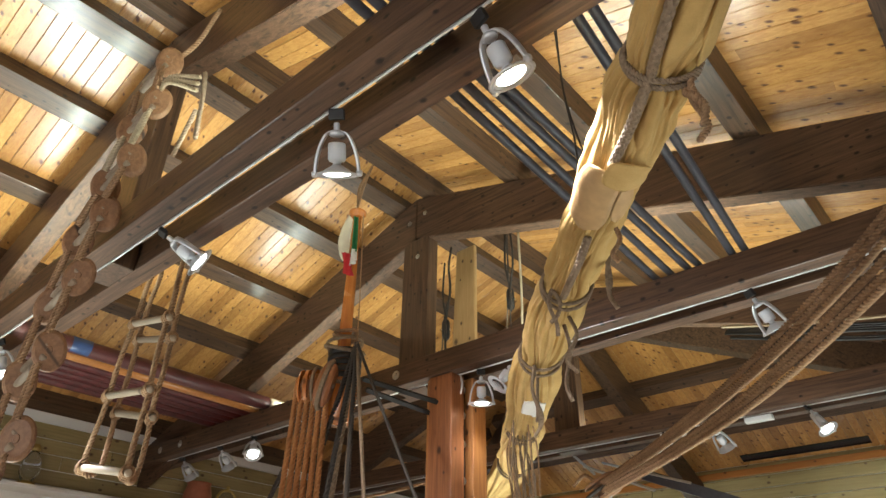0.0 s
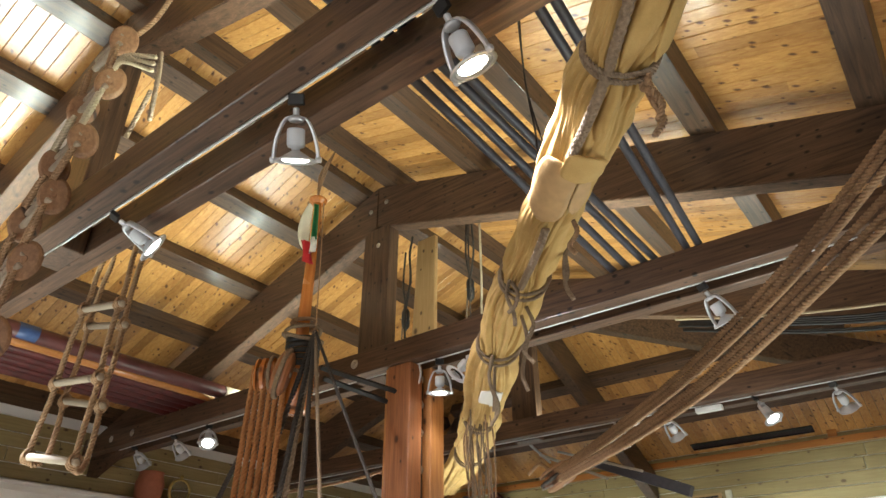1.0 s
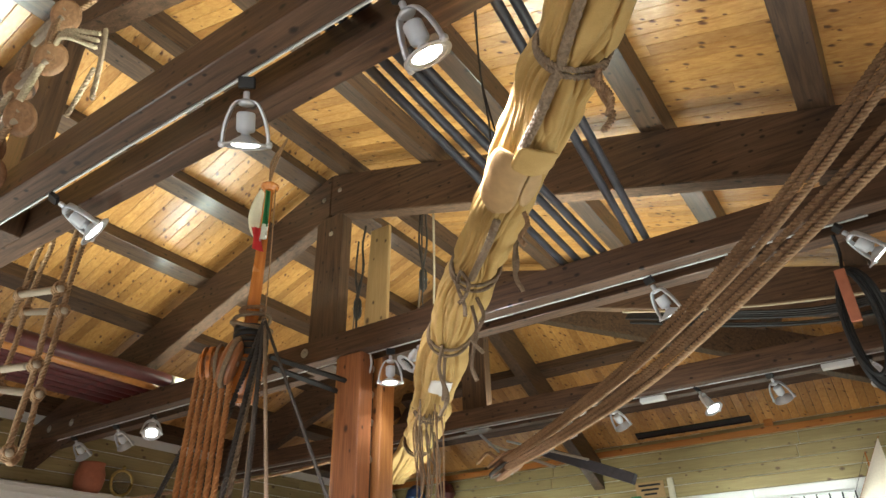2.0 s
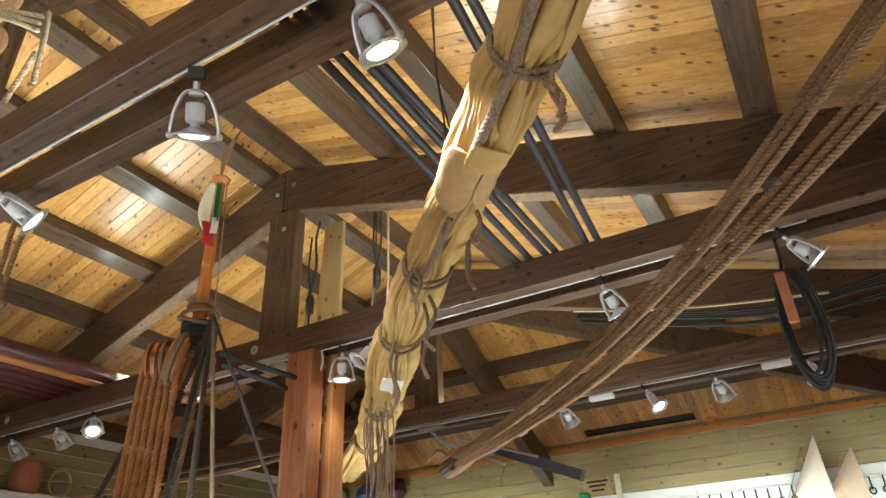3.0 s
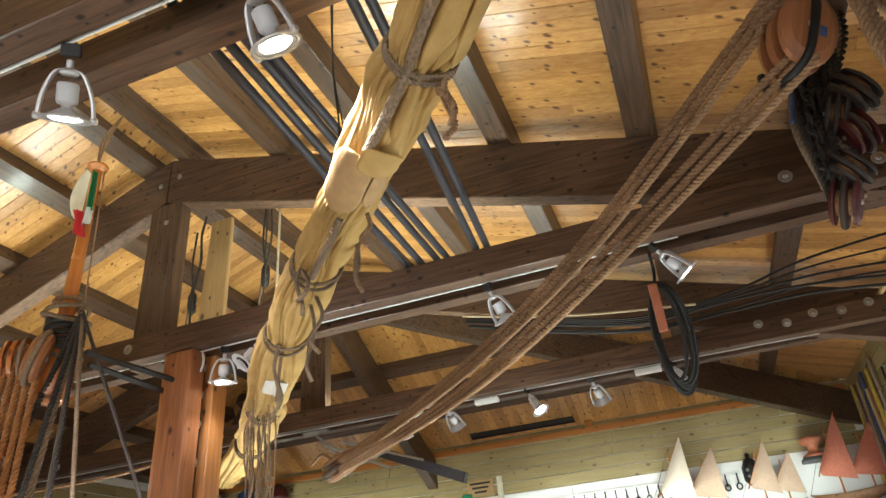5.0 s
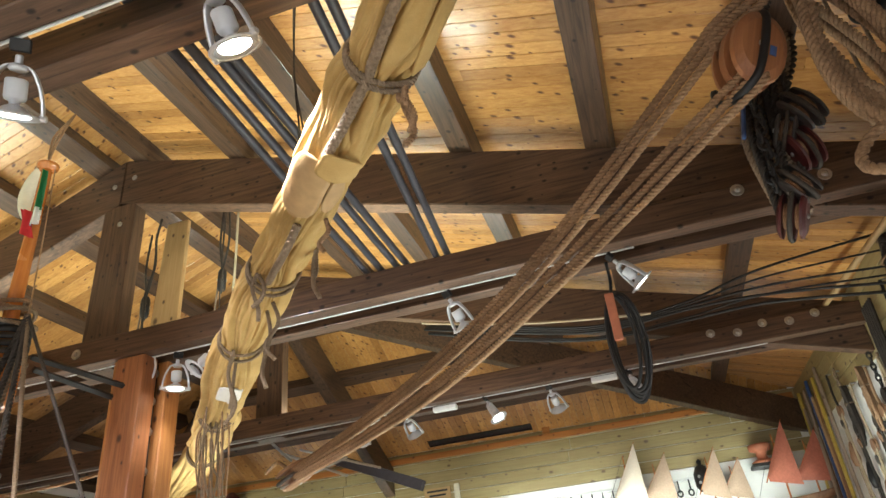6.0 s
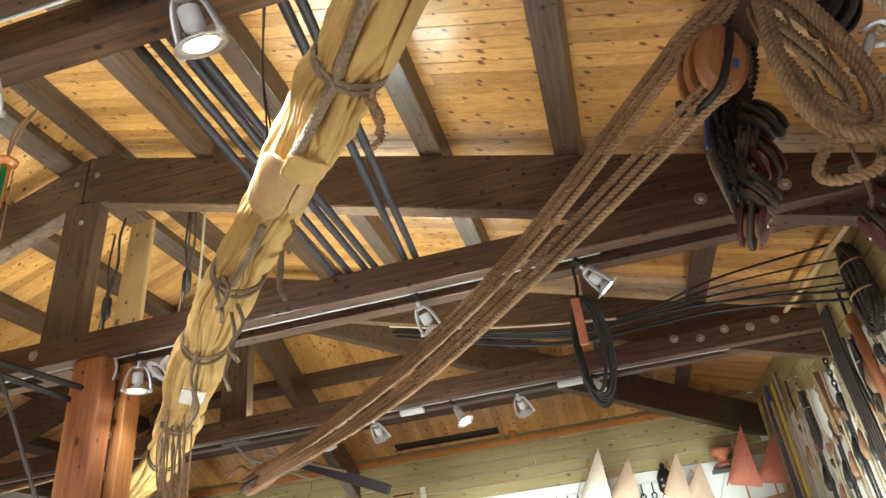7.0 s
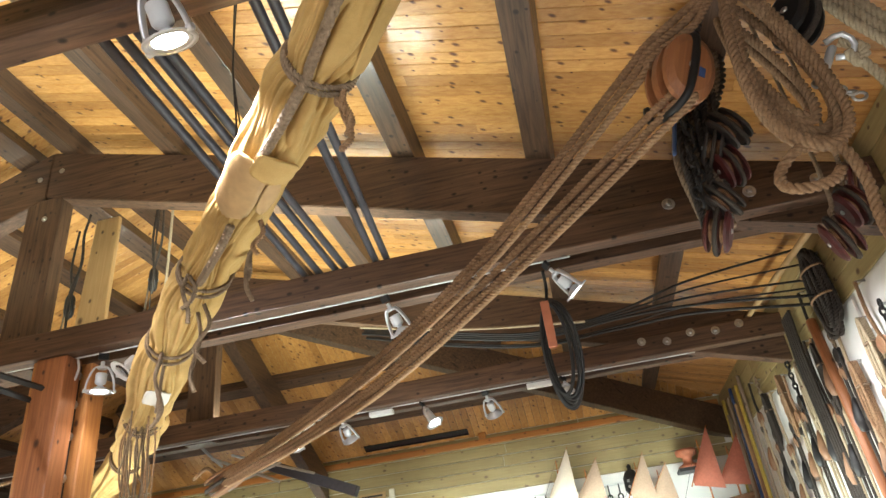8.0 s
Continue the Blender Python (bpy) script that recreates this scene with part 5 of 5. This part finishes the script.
def deadeye_line(y, ztop, n, mat, chain):
    t = thing("hanging_gear", "dark chain with iron rigging fittings hung on the wall" if chain else "worn rope with wooden blocks hung on the wall", "rigging gear", group="gear on the wall")
    part("nail", rod_bm((RIGHT, y, ztop), (WX - 0.03, y, ztop), 0.008), STEEL, t)
    z = ztop
    if chain:
        for k in range(n):
            c = Vector((WX - 0.03, y + 0.006 * math.sin(k), z))
            ax = k % 2
            part("link", rope_bm([c + Vector((0.016 * math.cos(w) * ax, 0.016 * math.cos(w) * (1 - ax), 0.03 * math.sin(w))) for w in (2 * math.pi * j / 8 for j in range(9))], 0.0075, False, steps=14), mat, t, smooth=True)
            z -= 0.045
    else:
        part("cord", rope_bm([Vector((WX - 0.03, y, z)), Vector((WX - 0.035, y + 0.01, z - 0.2)), Vector((WX - 0.03, y - 0.01, z - 0.045 * n))], 0.012, True), mat, t, smooth=True)
        z -= 0.045 * n
    part("eye", wheel_bm(0.055, 0.035, 16, 0.01), BLACK if chain else DISC, t, m=Matrix.Translation((WX - 0.03, y, z - 0.04)) @ Matrix.Rotation(radians(90), 4, "Y"))
    part("eye", wheel_bm(0.045, 0.03, 16, 0.01), DISC if chain else BLACK, t, m=Matrix.Translation((WX - 0.035, y + 0.02, z - 0.16)) @ Matrix.Rotation(radians(80), 4, "Y"))
    for k in (-1, 1):
        part("fall", rope_bm([Vector((WX - 0.035, y + 0.03 * k, z - 0.05)), Vector((WX - 0.04, y + 0.035 * k, z - 0.4)), Vector((WX - 0.035, y + 0.04 * k, EYE - 0.3))], 0.011, True), PALE_ROPE if not chain else TAR, t, smooth=True)
    part("weight", spun([(0, 0), (0.03, 0.01), (0.045, 0.08), (0.03, 0.16), (0.015, 0.22), (0, 0.23)], 12), BLACK if chain else DISC, t, m=Matrix.Translation((WX - 0.05, y + 0.01, z - 0.55)), smooth=True)


rnd = random.Random(4)
ys = [3.95, 4.12, 4.3, 4.66, 4.78, 5.02, 5.15, 5.3, 5.48, 5.66, 5.85, 6.05, 6.3, 6.6, 6.9, 7.2]
for i, y in enumerate(ys):
    deadeye_line(y, EYE + rnd.uniform(1.35, 1.80) - (0.2 if y < 4.5 else 0), rnd.randint(5, 11), (BLACK, HEMP, TAR, PALE_ROPE, GREY_ROPE)[i % 5], i % 2 == 0)
for k in range(5):
    rope("wall_line", [Vector((WX - 0.02, 5.38 + 0.05 * k, EYE + 1.80)), Vector((WX - 0.06, 5.3 + 0.05 * k, EYE + 1.2)), Vector((WX - 0.04, 5.25 + 0.05 * k, EYE - 0.2))], 0.013, TAR, "dark tarred line hanging along the wall", None, True, "rope", "tarred lines on the wall")
def hank(y, ztop, r, mat, label):
    """A hank of cord doubled over a nail."""
    h = thing("cord_hank", label, "rope hank", group="hanks on the wall")
    part("nail", rod_bm((RIGHT, y, ztop), (WX - 0.07, y, ztop), 0.008), STEEL, h)
    for k in range(4):
        w, ln = 0.03 + 0.012 * k, 0.42 + 0.05 * (k % 3)
        pts = [Vector((WX - 0.03 - 0.012 * k, y + w * math.sin(a) * (0.4 + 0.6 * (1 - math.cos(a)) / 2), ztop - ln * (1 - math.cos(a)) / 2)) for a in (2 * math.pi * j / 14 for j in range(15))]
        part("loop", rope_bm(pts, r, True), mat, h, smooth=True)
    part("seizing", rope_bm([Vector((WX - 0.045 + 0.035 * math.cos(a), y + 0.05 * math.sin(a), ztop - 0.16)) for a in (2 * math.pi * j / 10 for j in range(11))], 0.008, False), GREY_ROPE, h, smooth=True)


for y, z, r, mt, lb in ((4.22, 1.28, 0.011, PALE_ROPE, "hank of pale cord doubled over a nail"), (4.58, 1.12, 0.012, HEMP, "hank of brown hemp cord doubled over a nail"), (5.08, 1.42, 0.011, TAR, "hank of tarred cord doubled over a nail"), (5.58, 1.40, 0.011, PALE_ROPE, "hank of pale cord doubled over a nail"), (6.15, 1.5, 0.012, HEMP, "hank of brown hemp cord doubled over a nail"), (6.75, 1.5, 0.012, TAR, "hank of tarred cord doubled over a nail")):
    hank(y, EYE + z, r, mt, lb)
# oars and poles in the far corner
for k in range(9):
    y = 7.55 + 0.13 * k
    rod("oar", Vector((RIGHT - 0.12 - 0.05 * (k % 3), y - 0.1, 0.02)), Vector((RIGHT - 0.06 - 0.02 * (k % 2), y, EYE + 1.92 - 0.07 * (k % 4))), 0.019, (PEG, YELLOW, DISC, LEATHER, BLUE, PEG, DISC, PEG, YELLOW)[k], None, ("grey", "yellow", "brown", "pale", "blue", "grey", "brown", "grey", "yellow")[k] + " painted oar loom leaning in the corner", "oar", "oars in the corner")

# ---- end wall: shelf, models and gear ----
board = thing("display_board", "long white jointed display board on the end wall", "display board", group="display boards")
for k in range(4):
    x = -2.6 + 1.0875 * k
    part("panel", beam_bm((x + 0.002, BACK - 0.03, EYE - 0.6), (x + 1.0855, BACK - 0.003, EYE + 1.345), 0.003), WHITE, board)
tagged(part("rail", beam_bm((-1.9, BACK - 0.07, EYE + 1.20), (1.0, BACK - 0.031, EYE + 1.23), 0.004), TRACK), "narrow white rail with hooks on the display board", "rail")
rnd = random.Random(9)
for k in range(16):
    x = -1.5 + 0.13 * k
    f = thing("small_fitting", "small dark iron fitting hanging from the rail", "fitting", group="fittings on the rail")
    part("shank", rod_bm((x, BACK - 0.08, EYE + 1.21), (x, BACK - 0.08, EYE + 1.11 - rnd.uniform(0, 0.06)), 0.008), BLACK, f)
    part("ring", rope_bm([Vector((x + 0.03 * math.cos(w), BACK - 0.08, EYE + 1.06 + 0.035 * math.sin(w))) for w in (2 * math.pi * j / 10 for j in range(11))], 0.009, False), BLACK, f, smooth=True)


def model_boat(x, y, z, s, mats, turn, label):
    b = thing("model_boat", label, "model boat", (x, y, z), "model boats")
    b.rotation_euler = (0, 0, radians(turn))
    b.scale = (s, s, s)
    bm = bmesh.new()
    secs = []
    for i in range(13):
        u = i / 12 * 2 - 1
        w = 0.16 * (1 - abs(u) ** 2.6) + 0.006
        dp = 0.14 * (1 - abs(u) ** 4) + 0.01
        sh = 0.06 * u * u
        secs.append([bm.verts.new((u * 0.6, w * c, sh + h * dp)) for c, h in ((-1, 0), (-0.92, -0.45), (-0.6, -0.85), (0, -1), (0.6, -0.85), (0.92, -0.45), (1, 0))])
    for p, q in zip(secs, secs[1:]):
        for k in range(6):
            bm.faces.new((p[k], p[k + 1], q[k + 1], q[k]))
        bm.faces.new((p[0], q[0], q[6], p[6]))
    part("hull", bm, DISC, b, smooth=True)
    for mx, h in ((0.12, 0.95), (-0.3, 0.75)):
        part("mast", rod_bm((mx, 0, 0), (mx, 0, h), 0.014, 0.008), MASTWOOD, b)
        part("yard", rod_bm((mx + 0.28, 0, h * 0.3), (mx - 0.22, 0, h * 1.18), 0.01, 0.006), MASTWOOD, b)
        bm = bmesh.new()
        A, B, C = Vector((mx + 0.27, 0.01, h * 0.32)), Vector((mx - 0.21, 0.01, h * 1.16)), Vector((mx - 0.27, 0.08, h * 0.16))
        n = 10
        for face in (0, 1):
            g = [[bm.verts.new(A.lerp(B, i / n).lerp(A.lerp(C, i / n), j / n) + Vector((0, 0.06 * math.sin(math.pi * j / n) * math.sin(math.pi * i / n) + 0.003 * face, 0))) for j in range(n + 1)] for i in range(1, n + 1)]
            for i in range(n - 1):
                for j in range(n):
                    bm.faces.new((g[i][j], g[i + 1][j], g[i + 1][j + 1], g[i][j + 1]))
        part("sail", bm, mats[0 if mx > 0 else 1], b, "small triangular lateen sail", smooth=True)
        part("stay", rod_bm((mx, 0, h), (0.6 if mx > 0 else -0.6, 0, 0.05), 0.003, sides=5), TAR, b)
    return b


tagged(part("shelf", beam_bm((-1.3, BACK - 0.75, EYE + 0.62), (1.85, BACK - 0.02, EYE + 0.66), 0.004), WHITE), "white shelf that carries the model boats", "shelf")
model_boat(-0.15, BACK - 0.42, EYE + 0.80, 0.78, (SAILWHITE, SAILTAN), 170, "model boat with cream and tan lateen sails on a shelf")
model_boat(0.75, BACK - 0.35, EYE + 0.80, 0.62, (SAILTAN, SAILTAN), 200, "model boat with two tan lateen sails on a shelf")
model_boat(1.52, BACK - 0.5, EYE + 0.80, 0.75, (SAILRED, SAILRED), 150, "model boat with rust red lateen sails on a shelf")
cap = thing("winch", "small bronze and iron winch on a wall bracket", "winch", up(1.32, BACK - 0.2, 1.26))
part("drum", spun([(0, 0.2), (0.12, 0.2), (0.13, 0.17), (0.12, 0.13), (0.06, 0.11), (0.06, 0.04), (0.1, 0.02), (0.13, 0.0), (0.13, -0.02), (0, -0.02)], 18), TERRACOTTA, cap, smooth=True)
part("bracket", beam_bm((-0.14, -0.12, -0.06), (0.14, 0.198, -0.02), 0.006), BLACK, cap)
dk = thing("dark_lantern", "dark carved block hanging on the display board", "lantern", up(0.62, BACK - 0.1, 1.05))
part("body", spun([(0, -0.02), (0.06, 0), (0.1, 0.06), (0.1, 0.2), (0.06, 0.28), (0.02, 0.3), (0.03, 0.34), (0, 0.37)], 14), BLACK, dk, smooth=True)
for k in range(6):
    part("hole", wheel_bm(0.018, 0.01, 10), STEEL, dk, m=Matrix.Translation((-0.045 + 0.045 * (k % 3), -0.09, 0.09 + 0.07 * (k // 3))) @ Matrix.Rotation(radians(90), 4, "X"))
pl = thing("plaque", "small yellowed plaque with dark lettering bars on the cladding", "plaque")
part("plate", beam_bm((-2.92, BACK - 0.035, EYE + 1.38), (-2.55, BACK - 0.019, EYE + 1.58), 0.003), LEATHER, pl)
for k in range(3):
    part("text_bar", beam_bm((-2.88 + 0.03 * k, BACK - 0.039, EYE + 1.525 - 0.055 * k), (-2.59 - 0.03 * k, BACK - 0.0355, EYE + 1.55 - 0.055 * k), 0), BLACK, pl)
tagged(part("paddle", beam_bm((-2.50, BACK - 0.05, EYE + 1.1), (-2.42, BACK - 0.02, EYE + 1.60), 0.018), IVORY), "small white paddle blade on the wall", "paddle")
for x, w in ((-2.77, 1.45),):
    wn = thing("skylight", "narrow dark skylight pane above the wall trim", "skylight")
    z0 = hip_z(BACK - 0.12) + PURLIN_H - 0.012
    part("pane", beam_bm((x, BACK - 0.19, 0), (x + w, BACK - 0.065, 0.008), 0), SKYPANE, wn, m=Matrix.Translation((0, 0, z0)) @ Matrix.Translation((0, BACK - 0.12, 0)) @ Matrix.Rotation(-math.atan(SLOPE_B), 4, "X") @ Matrix.Translation((0, -BACK + 0.12, 0)))
gb = tagged(part("green_board", beam_bm((-3.0, BACK - 0.05, EYE + 1.1), (-2.86, BACK - 0.02, EYE + 1.42), 0.02), GREEN), "rounded green board end on the wall", "board")
for k in range(3):
    bu = tagged(part("buoy", spun([(0, -0.15), (0.1, -0.12), (0.16, 0), (0.12, 0.12), (0.04, 0.19), (0, 0.2)], 14), (IVORY, BLUE, RED)[k], m=Matrix.Translation(up(-6.9 + 0.55 * k, BACK - 0.2, 1.74))), ("white", "blue", "red")[k] + " painted float hanging on the end wall", "float", "floats on the wall")

# ---- left wall: jar and brass lamp on the ledge ----
tagged(part("ledge", beam_bm((LEFT, 1.2, EYE + 1.30), (LEFT + 0.32, 7.5, EYE + 1.335), 0.005), WHITE), "white ledge along the wall", "ledge")
tagged(part("jar", spun([(0, 0), (0.11, 0.0), (0.15, 0.08), (0.16, 0.2), (0.13, 0.3), (0.14, 0.33), (0.12, 0.33), (0.11, 0.28), (0, 0.05)], 20), TERRACOTTA, m=Matrix.Translation(up(LEFT + 0.17, 4.17, 1.335)), smooth=True), "terracotta jar standing on the ledge", "jar")
bl = thing("brass_lamp", "round brass ship lamp on the ledge", "lamp", up(LEFT + 0.16, 4.55, 1.335))
part("ring", rope_bm([Vector((0.02, 0.13 * math.cos(w), 0.17 + 0.14 * math.sin(w))) for w in (2 * math.pi * j / 16 for j in range(17))], 0.02, False), BRASS, bl, smooth=True)
part("glass", wheel_bm(0.12, 0.03, 20), GLASS, bl, m=Matrix.Translation((0.02, 0, 0.17)) @ Matrix.Rotation(radians(90), 4, "Y"), smooth=True)
part("foot", spun([(0, 0), (0.08, 0), (0.08, 0.015), (0.03, 0.03), (0, 0.035)], 14), BRASS, bl, smooth=True)
part("knob", spun([(0, 0), (0.02, 0.005), (0.025, 0.02), (0.012, 0.04), (0, 0.045)], 10), BRASS, bl, m=Matrix.Translation((0.02, 0, 0.32)), smooth=True)
lt = thing("glass_lantern", "clear glass lantern on the ledge", "lantern", up(LEFT + 0.16, 2.35, 1.335))
part("base", spun([(0, 0), (0.09, 0), (0.09, 0.03), (0.05, 0.05), (0, 0.05)], 14), BRASS, lt, smooth=True)
part("glass", spun([(0.05, 0.05), (0.09, 0.12), (0.09, 0.22), (0.05, 0.3), (0.03, 0.34)], 18), GLASS, lt, smooth=True)
part("cap", spun([(0.035, 0.33), (0.05, 0.35), (0.03, 0.4), (0, 0.41)], 14), BRASS, lt, smooth=True)
